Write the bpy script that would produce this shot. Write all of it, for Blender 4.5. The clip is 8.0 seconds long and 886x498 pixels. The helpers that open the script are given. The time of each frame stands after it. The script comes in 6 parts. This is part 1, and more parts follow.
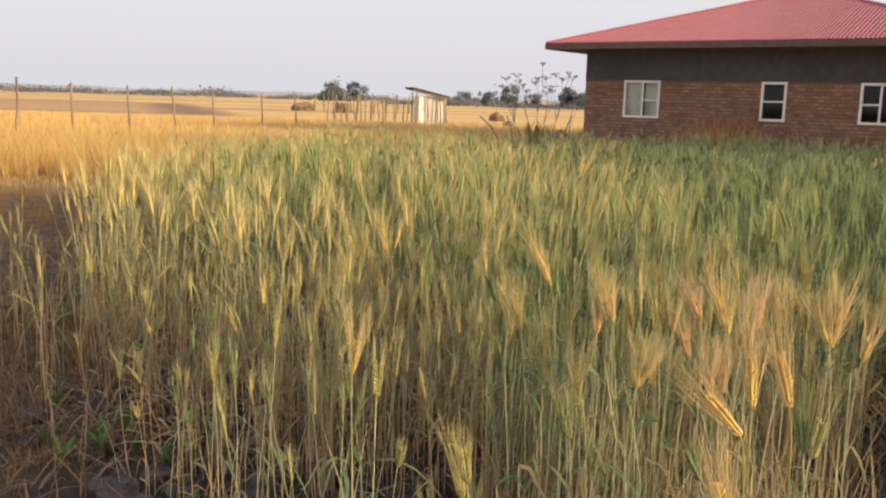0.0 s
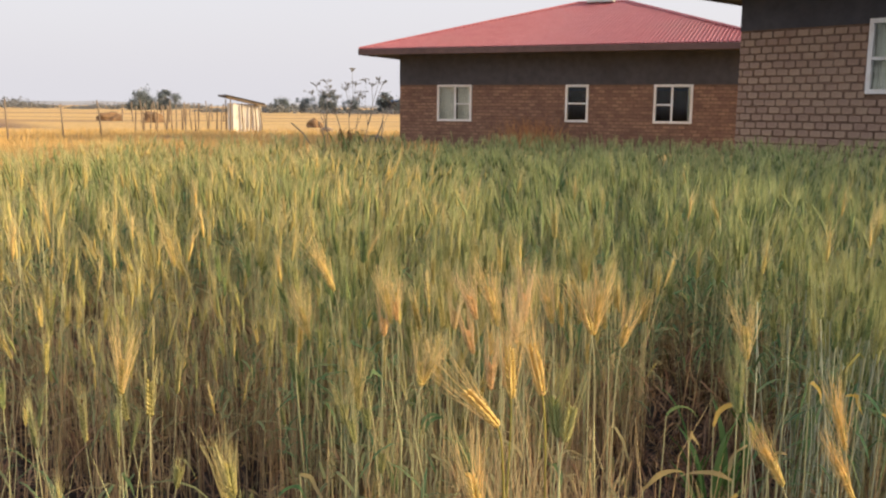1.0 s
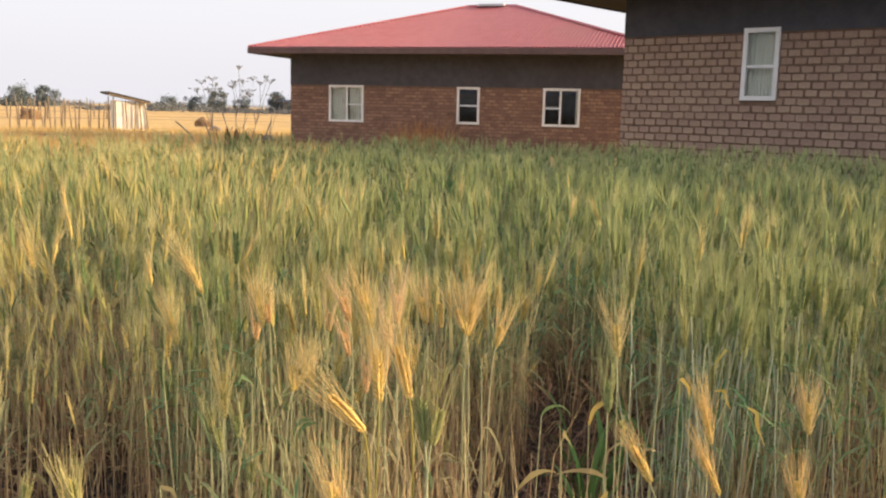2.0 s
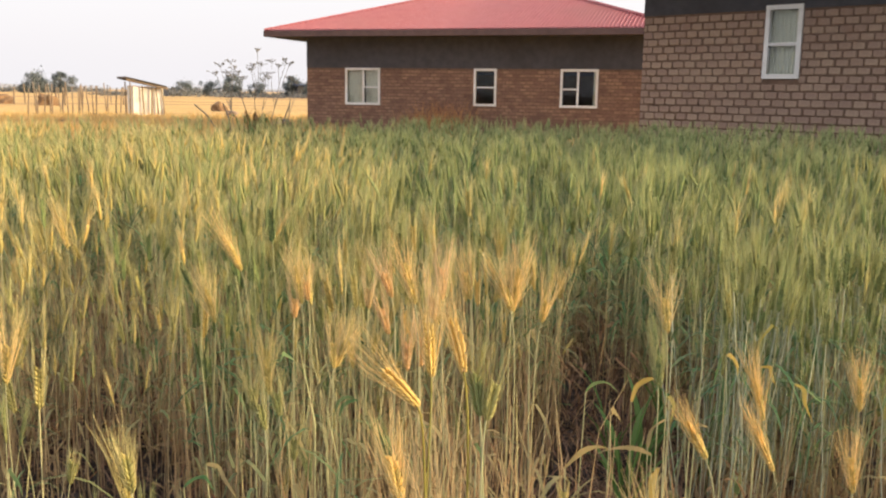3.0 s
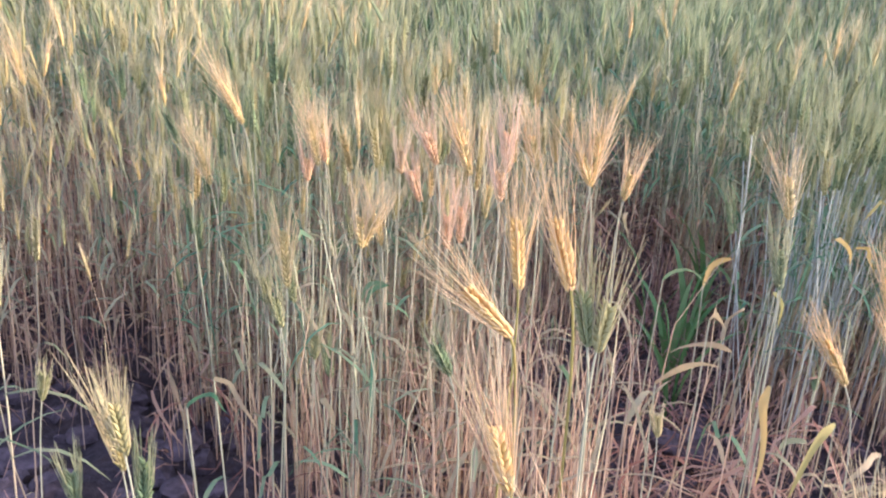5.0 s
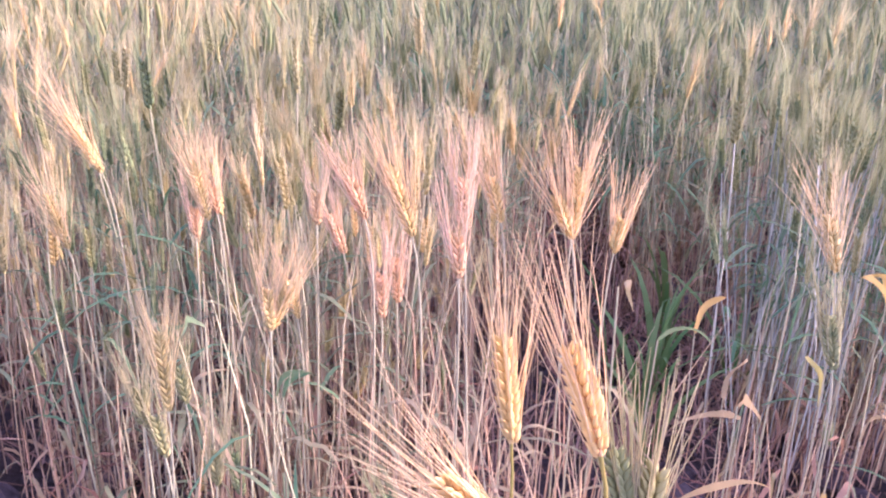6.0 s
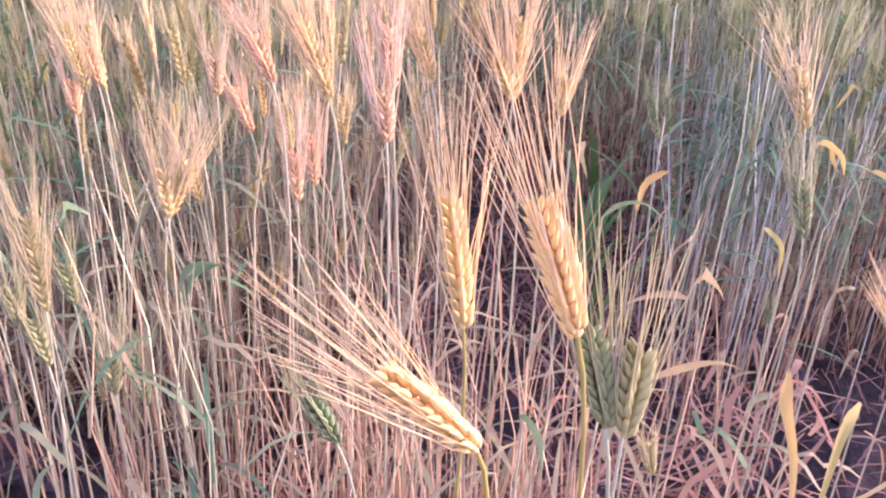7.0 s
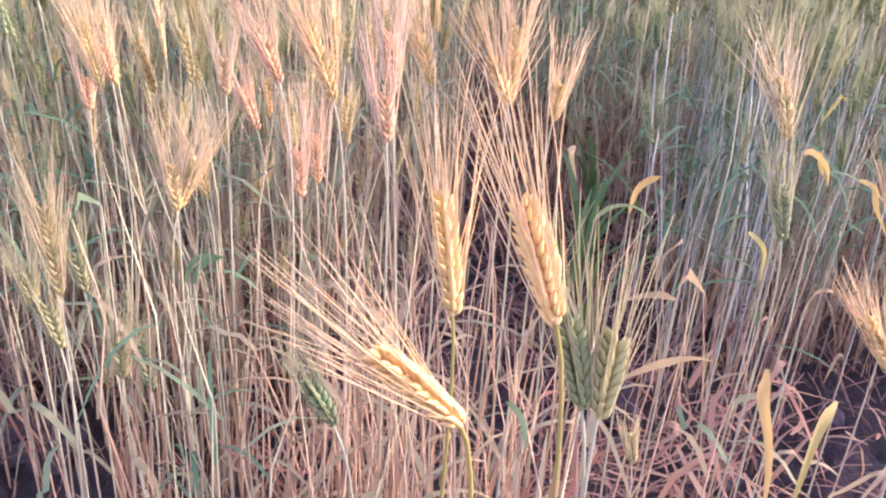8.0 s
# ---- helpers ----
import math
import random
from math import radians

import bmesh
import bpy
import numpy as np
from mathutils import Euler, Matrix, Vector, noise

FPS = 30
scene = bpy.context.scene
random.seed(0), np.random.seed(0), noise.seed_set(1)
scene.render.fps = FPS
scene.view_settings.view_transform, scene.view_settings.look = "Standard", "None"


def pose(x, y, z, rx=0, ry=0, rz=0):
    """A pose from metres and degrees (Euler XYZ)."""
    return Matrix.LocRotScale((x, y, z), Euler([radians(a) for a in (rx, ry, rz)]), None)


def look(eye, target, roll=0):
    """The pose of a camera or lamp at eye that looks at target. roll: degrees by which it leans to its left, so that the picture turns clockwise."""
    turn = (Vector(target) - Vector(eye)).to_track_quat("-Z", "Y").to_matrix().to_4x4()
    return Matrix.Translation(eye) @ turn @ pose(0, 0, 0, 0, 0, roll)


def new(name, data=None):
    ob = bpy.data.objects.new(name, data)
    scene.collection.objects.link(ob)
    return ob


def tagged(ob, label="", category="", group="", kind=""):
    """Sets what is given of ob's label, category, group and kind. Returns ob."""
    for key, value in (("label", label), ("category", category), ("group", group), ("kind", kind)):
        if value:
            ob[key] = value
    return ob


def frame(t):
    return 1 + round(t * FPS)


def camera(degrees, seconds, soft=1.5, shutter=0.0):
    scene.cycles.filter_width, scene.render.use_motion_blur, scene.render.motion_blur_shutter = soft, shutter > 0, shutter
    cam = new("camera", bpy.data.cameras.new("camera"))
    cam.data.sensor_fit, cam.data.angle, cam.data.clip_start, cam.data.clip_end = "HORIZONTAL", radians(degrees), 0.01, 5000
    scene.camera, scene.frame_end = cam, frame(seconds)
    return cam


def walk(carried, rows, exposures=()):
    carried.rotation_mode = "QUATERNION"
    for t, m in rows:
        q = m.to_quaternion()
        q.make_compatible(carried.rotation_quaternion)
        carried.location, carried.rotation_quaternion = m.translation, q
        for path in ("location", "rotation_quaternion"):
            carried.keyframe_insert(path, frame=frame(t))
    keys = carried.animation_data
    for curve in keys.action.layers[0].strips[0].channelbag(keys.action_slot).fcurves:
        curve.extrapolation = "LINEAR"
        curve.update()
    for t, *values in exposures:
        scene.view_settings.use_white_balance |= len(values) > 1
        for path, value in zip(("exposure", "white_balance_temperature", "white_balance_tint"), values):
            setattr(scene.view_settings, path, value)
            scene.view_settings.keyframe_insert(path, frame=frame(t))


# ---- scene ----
cam = camera(52.3, 8.0, soft=2.2)
PATH = [
    (0, (0.205, 0.334, 1.3), (0.22, 2.307, 0.973), 1.6),
    (0.5, (0.267, 0.312, 1.304), (0.482, 2.273, 0.979), 1.2),
    (1, (0.314, 0.318, 1.304), (0.711, 2.254, 0.996), 0.6),
    (1.5, (0.355, 0.324, 1.307), (0.891, 2.228, 1.008), 1.1),
    (1.7, (0.37, 0.337, 1.301), (0.953, 2.227, 1.005), 1.5),
    (2.8, (0.351, 0.365, 1.283), (1.017, 2.224, 0.965), 0.9),
    (3, (0.322, 0.395, 1.269), (0.911, 2.276, 0.931), 0.9),
    (3.5, (0.274, 0.453, 1.247), (0.727, 2.358, 0.841), 0.1),
    (4, (0.25, 0.523, 1.226), (0.761, 2.396, 0.744), 1.5),
    (4.5, (0.224, 0.669, 1.252), (0.867, 2.452, 0.614), 3.4),
    (5, (0.302, 0.823, 1.246), (0.924, 2.589, 0.543), 2.5),
    (5.2, (0.346, 0.903, 1.245), (1.001, 2.664, 0.559), 2.8),
    (6.3, (0.427, 1.287, 1.198), (1.26, 2.935, 0.429), 0.5),
    (6.5, (0.438, 1.31, 1.178), (1.298, 2.912, 0.345), 0.9),
    (7, (0.458, 1.331, 1.132), (1.371, 2.855, 0.214), 1.9),
    (7.5, (0.478, 1.338, 1.122), (1.438, 2.81, 0.167), 2.7),
    (8, (0.441, 1.289, 1.148), (1.352, 2.817, 0.234), 3.0),
]

EXPOSURES = [(0.0, 0.58, 6800, 10), (1.5, 0.675, 6850, 10), (2.7, 0.96, 6950, 8), (3.2, 0.87, 7050, 10), (3.8, 0.95, 6700, 11), (4.4, 1.22, 4920, 18), (5.2, 1.53, 4930, 40), (6.3, 1.79, 5190, 66), (7.4, 1.69, 5210, 56), (8.0, 1.72, 5170, 52)]
walk(cam, [(t, look(eye, target, roll)) for t, eye, target, roll in PATH], EXPOSURES)

# ---- light ----
SUN_AZ, SUN_EL = radians(105), radians(14)      # azimuth from +y towards +x
world = bpy.data.worlds.new("sky")
scene.world = world
world.use_nodes = True
wn = world.node_tree
sky = wn.nodes.new("ShaderNodeTexSky")
sky.sky_type, sky.sun_disc = "NISHITA", False
sky.sun_elevation, sky.sun_rotation = SUN_EL, SUN_AZ
sky.air_density, sky.dust_density, sky.ozone_density = 1.0, 6.0, 1.0
haze = wn.nodes.new("ShaderNodeMix")
haze.data_type = "RGBA"
haze.inputs["Factor"].default_value = 0.72
haze.inputs["B"].default_value = (5.45, 5.5, 6.15, 1)
wn.links.new(sky.outputs[0], haze.inputs["A"])
wn.links.new(haze.outputs["Result"], wn.nodes["Background"].inputs["Color"])
wn.nodes["Background"].inputs["Strength"].default_value = 0.12
sun_data = bpy.data.lights.new("sun", "SUN")
sun_data.energy, sun_data.angle, sun_data.color = 4.0, radians(4), (1.0, 0.78, 0.47)
sun = new("sun", sun_data)
sun.matrix_world = look((math.sin(SUN_AZ) * 60, math.cos(SUN_AZ) * 60, math.tan(SUN_EL) * 60), (0, 0, 0))


# ---- materials ----
def material(name):
    m = bpy.data.materials.new(name)
    m.use_nodes = True
    return m, m.node_tree, m.node_tree.nodes["Principled BSDF"]


def node(nt, kind, **values):
    n = nt.nodes.new("ShaderNode" + kind)
    for key, value in values.items():
        n.inputs[key.replace("_", " ")].default_value = value
    return n


def noise_of(nt, scale, detail=4.0, rough=0.6, coords=None, stretch=None):
    n = node(nt, "TexNoise", Scale=scale, Detail=detail, Roughness=rough)
    if coords is None:
        coords = nt.nodes.new("ShaderNodeTexCoord").outputs["Object"]
    if stretch:
        mp = node(nt, "Mapping", Scale=stretch)
        nt.links.new(coords, mp.inputs["Vector"])
        coords = mp.outputs[0]
    nt.links.new(coords, n.inputs["Vector"])
    return n.outputs[0]


def mix(nt, fac, a, b):
    n = nt.nodes.new("ShaderNodeMix")
    n.data_type = "RGBA"
    for key, value in (("Factor", fac), ("A", a), ("B", b)):
        if isinstance(value, bpy.types.NodeSocket):
            nt.links.new(value, n.inputs[key])
        elif key == "Factor":
            n.inputs[key].default_value = value
        else:
            n.inputs[key].default_value = (*value[:3], 1)
    return n.outputs["Result"]


def span(nt, value, a, b, lo=0.0, hi=1.0):
    n = node(nt, "MapRange", From_Min=a, From_Max=b, To_Min=lo, To_Max=hi)
    n.interpolation_type = "SMOOTHSTEP"
    nt.links.new(value, n.inputs["Value"])
    return n.outputs[0]


def calc(nt, op, a, b):
    n = nt.nodes.new("ShaderNodeMath")
    n.operation = op
    for i, value in enumerate((a, b)):
        if isinstance(value, bpy.types.NodeSocket):
            nt.links.new(value, n.inputs[i])
        else:
            n.inputs[i].default_value = value
    return n.outputs[0]


def bump(nt, bsdf, height, strength=0.4, distance=0.01):
    n = node(nt, "Bump", Strength=strength, Distance=distance)
    nt.links.new(height, n.inputs["Height"])
    nt.links.new(n.outputs[0], bsdf.inputs["Normal"])


def surface(name, c1, c2, scale=8.0, rough=0.7, relief=0.3, depth=0.005, metal=0.0, stretch=None, stain=None, pick=None, vary=0.14):
    """A surface of two colours in fine grain, with larger stains; pick: 'object' or 'island' varies it piece by piece."""
    m, nt, p = material(name)
    fine = noise_of(nt, scale, 6, 0.65, stretch=stretch)
    big = noise_of(nt, scale * 0.12, 3, 0.5)
    colour = mix(nt, span(nt, fine, 0.3, 0.7), c1, c2)
    colour = mix(nt, span(nt, big, 0.45, 0.7, 0, 0.6), colour, stain or tuple(0.6 * c for c in c1))
    if pick:
        rnd = (nt.nodes.new("ShaderNodeObjectInfo").outputs["Random"] if pick == "object"
               else nt.nodes.new("ShaderNodeNewGeometry").outputs["Random Per Island"])
        hs = nt.nodes.new("ShaderNodeHueSaturation")
        nt.links.new(colour, hs.inputs["Color"])
        nt.links.new(span(nt, rnd, 0, 1, 1 - vary, 1 + vary), hs.inputs["Value"])
        nt.links.new(span(nt, rnd, 0, 1, 0.495, 0.506), hs.inputs["Hue"])
        colour = hs.outputs[0]
    nt.links.new(colour, p.inputs["Base Color"])
    p.inputs["Roughness"].default_value, p.inputs["Metallic"].default_value = rough, metal
    if relief:
        bump(nt, p, fine, relief, depth)
    return m


def plant(name, dry, green, low, high, through_light=0.25, dry2=None, green2=None, rough=0.65, gain=1.0, ripens=1.0, creep=0.0):
    """Plant tissue: dry where the plant is ripe or low on the stem, green above, varied plant by plant; some light goes through it."""
    m, nt, p = material(name)
    ripe = nt.nodes.new("ShaderNodeAttribute")
    ripe.attribute_name = "ripe"
    z = nt.nodes.new("ShaderNodeSeparateXYZ")
    coords = nt.nodes.new("ShaderNodeTexCoord").outputs["Object"]
    nt.links.new(coords, z.inputs[0])
    rnd = nt.nodes.new("ShaderNodeNewGeometry").outputs["Random Per Island"]
    grain = noise_of(nt, 60, 3, 0.6, coords)
    d = mix(nt, rnd, dry, dry2 or dry)
    g = mix(nt, rnd, green, green2 or green)
    up = calc(nt, "SUBTRACT", z.outputs["Z"], calc(nt, "MULTIPLY", calc(nt, "SUBTRACT", ripe.outputs["Fac"], 0.4), creep))
    up = span(nt, up, low, high)
    fac = calc(nt, "MULTIPLY", up, calc(nt, "SUBTRACT", 1.0, calc(nt, "MULTIPLY", ripe.outputs["Fac"], ripens)))
    fac = calc(nt, "ADD", fac, calc(nt, "MULTIPLY", calc(nt, "SUBTRACT", grain, 0.5), 0.5))
    n = nt.nodes.new("ShaderNodeClamp")
    nt.links.new(fac, n.inputs[0])
    colour = mix(nt, n.outputs[0], d, g)
    hs = nt.nodes.new("ShaderNodeHueSaturation")
    nt.links.new(colour, hs.inputs["Color"])
    nt.links.new(span(nt, rnd, 0, 1, 0.75 * gain, 1.25 * gain), hs.inputs["Value"])
    colour = hs.outputs[0]
    nt.links.new(colour, p.inputs["Base Color"])
    p.inputs["Roughness"].default_value = rough
    p.inputs["Specular IOR Level"].default_value = 0.3
    tr = nt.nodes.new("ShaderNodeBsdfTranslucent")
    nt.links.new(colour, tr.inputs["Color"])
    both = nt.nodes.new("ShaderNodeMixShader")
    both.inputs[0].default_value = through_light
    nt.links.new(p.outputs[0], both.inputs[1])
    nt.links.new(tr.outputs[0], both.inputs[2])
    nt.links.new(both.outputs[0], nt.nodes["Material Output"].inputs["Surface"])
    return m


STEM = plant("wheat_stem", (0.66, 0.50, 0.295), (0.37, 0.385, 0.235), 0.16, 0.5, 0.1, (0.42, 0.27, 0.15), (0.43, 0.44, 0.245), ripens=0.48, gain=1.04, creep=0.5)
GLAUCOUS = plant("glaucous_stem", (0.62, 0.47, 0.32), (0.36, 0.43, 0.34), 0.05, 0.22, 0.1, (0.52, 0.38, 0.26), (0.47, 0.51, 0.39), ripens=0.4)
LEAF = plant("wheat_leaf", (0.52, 0.37, 0.18), (0.072, 0.178, 0.082), 0.1, 0.36, 0.35, (0.40, 0.26, 0.14), (0.118, 0.226, 0.094), ripens=0.7, gain=1.1)
YELLOW = plant("withered_leaf", (0.60, 0.42, 0.12), (0.25, 0.34, 0.07), -1.0, -0.5, 0.35, (0.56, 0.38, 0.10), (0.22, 0.32, 0.08))
EAR = plant("wheat_ear", (0.85, 0.64, 0.20), (0.17, 0.25, 0.10), -1.0, -0.5, 0.15, (0.79, 0.55, 0.20), (0.20, 0.26, 0.10))
AWN = plant("wheat_awn", (0.90, 0.75, 0.37), (0.37, 0.42, 0.19), -1.0, -0.5, 0.3, (0.88, 0.68, 0.36), (0.36, 0.40, 0.18))
ROSY_EAR = plant("rosy_ear", (0.76, 0.49, 0.20), (0.35, 0.33, 0.14), -1.0, -0.5, 0.15, (0.72, 0.45, 0.22))
ROSY_AWN = plant("rosy_awn", (0.88, 0.71, 0.40), (0.46, 0.45, 0.22), -1.0, -0.5, 0.3, (0.84, 0.65, 0.40))
DEAD = plant("dead_leaf", (0.50, 0.345, 0.20), (0.3, 0.25, 0.1), 2.0, 3.0, 0.3, (0.22, 0.095, 0.05))
MULCH = plant("leaf_litter", (0.26, 0.14, 0.085), (0.3, 0.25, 0.1), 2.0, 3.0, 0.3, (0.12, 0.052, 0.035))
DULLGRASS = plant("trampled_grass", (0.42, 0.24, 0.10), (0.16, 0.20, 0.06), 2.0, 3.0, 0.3, (0.17, 0.10, 0.05))
BRUSH = plant("orange_brush", (0.74, 0.42, 0.18), (0.40, 0.34, 0.12), 2.0, 3.0, 0.3, (0.42, 0.21, 0.10))
GRASS = plant("dry_grass", (0.76, 0.55, 0.24), (0.40, 0.34, 0.12), 2.0, 3.0, 0.35, (0.66, 0.43, 0.16))
STRAW = plant("straw", (0.44, 0.285, 0.19), (0.3, 0.25, 0.1), 2.0, 3.0, 0.1, (0.20, 0.115, 0.078))
WEED = plant("weed_leaf", (0.20, 0.24, 0.08), (0.075, 0.20, 0.06), -1.0, -0.5, 0.3, (0.16, 0.20, 0.07), (0.10, 0.22, 0.055))
# crowns of the horizon trees, paled and blued to show aerial haze
CROWN = plant("hazed_tree_leaf", (0.155, 0.185, 0.195), (0.14, 0.175, 0.195), -1.0, -0.5, 0.2, (0.15, 0.175, 0.185), (0.165, 0.20, 0.21))
# blue-grey of distance mixed into the far belt's leaf colour
FARLEAF = plant("hazed_far_leaf", (0.17, 0.175, 0.185), (0.16, 0.175, 0.19), -1.0, -0.5, 0.35, (0.175, 0.18, 0.185), (0.155, 0.17, 0.185))
BARK = surface("bark", (0.16, 0.12, 0.09), (0.26, 0.21, 0.16), 20, 0.9)
POST = surface("weathered_post", (0.19, 0.14, 0.10), (0.32, 0.25, 0.18), 18, 0.9, stretch=(1, 1, 0.1))
PLANK = surface("bleached_plank", (0.74, 0.70, 0.64), (0.86, 0.83, 0.79), 14, 0.8, stretch=(1, 1, 0.08), stain=(0.4, 0.32, 0.25), pick="object")
RUST = surface("rusty_sheet", (0.05, 0.044, 0.042), (0.085, 0.07, 0.065), 9, 0.75)
BRICK = surface("brick", (0.30, 0.205, 0.158), (0.39, 0.276, 0.208), 22, 0.9, 0.7, 0.006, stain=(0.28, 0.172, 0.125), pick="object", vary=0.09)
BRICKS = surface("brick_rest", (0.30, 0.205, 0.158), (0.39, 0.276, 0.208), 22, 0.9, 0.7, 0.006, stain=(0.28, 0.172, 0.125), pick="island", vary=0.09)
FARBRICKS = surface("red_brick", (0.235, 0.135, 0.10), (0.325, 0.195, 0.142), 12, 0.9, 0.5, 0.004, stain=(0.17, 0.098, 0.076), pick="island", vary=0.2)
MORTAR = surface("mud_mortar", (0.15, 0.092, 0.064), (0.21, 0.135, 0.095), 40, 0.95)
BAND = surface("dark_plaster", (0.064, 0.064, 0.076), (0.090, 0.089, 0.102), 4, 0.9, 0.3, stain=(0.046, 0.044, 0.051))
SHEET = surface("red_sheet_metal", (0.44, 0.12, 0.135), (0.50, 0.16, 0.168), 3, 0.38, 0.05, stain=(0.42, 0.16, 0.155))
FASCIA = surface("fascia_board", (0.105, 0.062, 0.06), (0.14, 0.085, 0.08), 6, 0.7)
# soffit boards with the eaves' deep shade put into their colour
SOFFIT = surface("shade_dark_soffit", (0.035, 0.03, 0.028), (0.05, 0.042, 0.04), 6, 0.9)
CAP = surface("galvanised_cap", (0.6, 0.6, 0.6), (0.72, 0.72, 0.72), 5, 0.4, 0.1, metal=0.6)
WHITE = surface("white_paint", (0.80, 0.80, 0.80), (0.86, 0.86, 0.86), 12, 0.5, 0.05, stain=(0.68, 0.65, 0.60))
CURTAIN = surface("curtain_cloth", (0.62, 0.60, 0.52), (0.70, 0.68, 0.60), 25, 0.9)
STONE = surface("field_stone", (0.22, 0.16, 0.12), (0.32, 0.24, 0.18), 9, 0.9)
CLOD = surface("clod_earth", (0.04, 0.03, 0.031), (0.11, 0.084, 0.084), 40, 0.95, 0.8, 0.01, pick="object")
SEEDS = surface("dry_seed_head", (0.21, 0.185, 0.155), (0.31, 0.275, 0.23), 30, 0.9)
# pale blue-grey that stands for the air before the hills
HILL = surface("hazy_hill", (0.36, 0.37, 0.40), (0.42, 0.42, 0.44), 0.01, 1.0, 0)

GLASS, gnt, gp = material("window_glass")
gp.inputs["Base Color"].default_value = (0.9, 0.95, 0.93, 1)
gp.inputs["Roughness"].default_value = 0.03
gp.inputs["Transmission Weight"].default_value = 1.0
gp.inputs["IOR"].default_value = 1.28

# bare soil in the plot, straw-coloured stubble on the plain
GROUND, nt, p = material("ground")
geo = nt.nodes.new("ShaderNodeNewGeometry").outputs["Position"]
xyz = nt.nodes.new("ShaderNodeSeparateXYZ")
nt.links.new(geo, xyz.inputs[0])
wob = noise_of(nt, 0.5, 4, 0.6, geo)
wob = calc(nt, "MULTIPLY", calc(nt, "SUBTRACT", wob, 0.5), 3.0)
yy, xx = calc(nt, "ADD", xyz.outputs["Y"], wob), calc(nt, "ADD", xyz.outputs["X"], wob)
beyond = span(nt, yy, 12.5, 14.5)
left = calc(nt, "MULTIPLY", span(nt, xx, -2.4, -3.4), span(nt, yy, 11.0, 14.0))
golden = calc(nt, "MAXIMUM", beyond, left)
fine, mid, big = noise_of(nt, 45, 8, 0.7, geo), noise_of(nt, 6, 5, 0.6, geo), noise_of(nt, 0.035, 6, 0.65, geo, (0.5, 1.3, 1))
soil = mix(nt, span(nt, fine, 0.3, 0.7), (0.030, 0.023, 0.023), (0.082, 0.062, 0.063))
soil = mix(nt, span(nt, mid, 0.45, 0.7, 0, 0.6), soil, (0.085, 0.055, 0.042))
straw = mix(nt, span(nt, noise_of(nt, 1.5, 8, 0.75, geo), 0.3, 0.7), (0.54, 0.34, 0.12), (0.76, 0.51, 0.21))
straw = mix(nt, span(nt, big, 0.50, 0.62, 0, 0.8), straw, (0.36, 0.20, 0.09))
strips = noise_of(nt, 1.0, 4, 0.6, geo, (0.012, 0.045, 1))
straw = mix(nt, span(nt, strips, 0.50, 0.60, 0, 0.75), straw, (0.40, 0.235, 0.115))
fx = calc(nt, "ADD", xyz.outputs["X"], calc(nt, "MULTIPLY", xyz.outputs["Y"], 0.345))
fx = calc(nt, "ADD", fx, calc(nt, "MULTIPLY", wob, 0.5))
fy = calc(nt, "ADD", xyz.outputs["Y"], calc(nt, "MULTIPLY", wob, 1.2))
field = calc(nt, "MULTIPLY", span(nt, fx, 9.0, 5.0), calc(nt, "MULTIPLY", span(nt, fy, 52, 55), span(nt, fy, 108, 100)))
straw = mix(nt, calc(nt, "MULTIPLY", field, 0.8), straw, (0.43, 0.255, 0.125))
bank = calc(nt, "MULTIPLY", field, span(nt, fx, 1.0, 4.5))
rows = calc(nt, "MULTIPLY", field, calc(nt, "MAXIMUM", span(nt, fy, 58, 55), span(nt, fy, 94, 99)))
straw = mix(nt, calc(nt, "MULTIPLY", calc(nt, "MAXIMUM", bank, calc(nt, "MULTIPLY", rows, 0.7)), 0.85), straw, (0.20, 0.115, 0.075))
ditch = calc(nt, "ADD", xyz.outputs["Y"], calc(nt, "MULTIPLY", wob, 0.9))
ditch = calc(nt, "MULTIPLY", span(nt, ditch, 37.5, 39.0), span(nt, ditch, 43.5, 40.5))
ditch = calc(nt, "MULTIPLY", ditch, calc(nt, "MULTIPLY", span(nt, xyz.outputs["X"], -11.5, -9.5), span(nt, xyz.outputs["X"], 6.0, -3.0)))
straw = mix(nt, calc(nt, "MULTIPLY", ditch, 0.9), straw, (0.21, 0.12, 0.065))
brown = calc(nt, "MULTIPLY", span(nt, xx, -0.7, -1.7), span(nt, yy, 2.2, 3.6))
soil = mix(nt, brown, soil, mix(nt, span(nt, mid, 0.35, 0.65), (0.062, 0.042, 0.032), (0.20, 0.125, 0.065)))
nt.links.new(mix(nt, golden, soil, straw), p.inputs["Base Color"])
p.inputs["Roughness"].default_value = 0.95
bump(nt, p, calc(nt, "ADD", fine, calc(nt, "MULTIPLY", mid, 1.5)), 1.0, 0.04)


# ---- mesh helpers ----
def finish(name, bm, mat, parent=None, label="", smooth=False):
    me = bpy.data.meshes.new(name)
    bm.to_mesh(me)
    bm.free()
    for m in mat if isinstance(mat, (list, tuple)) else (mat,):
        me.materials.append(m)
    if smooth:
        me.polygons.foreach_set("use_smooth", [True] * len(me.polygons))
    ob = new(name, me)
    ob.parent = parent
    return tagged(ob, label)


def part(name, bm, mat, parent, label="", smooth=False):
    return finish(name, bm, mat, parent, label, smooth)


def empty(name, m):
    ob = new(name)
    ob.empty_display_size = 0.1
    ob.matrix_world = m
    return ob


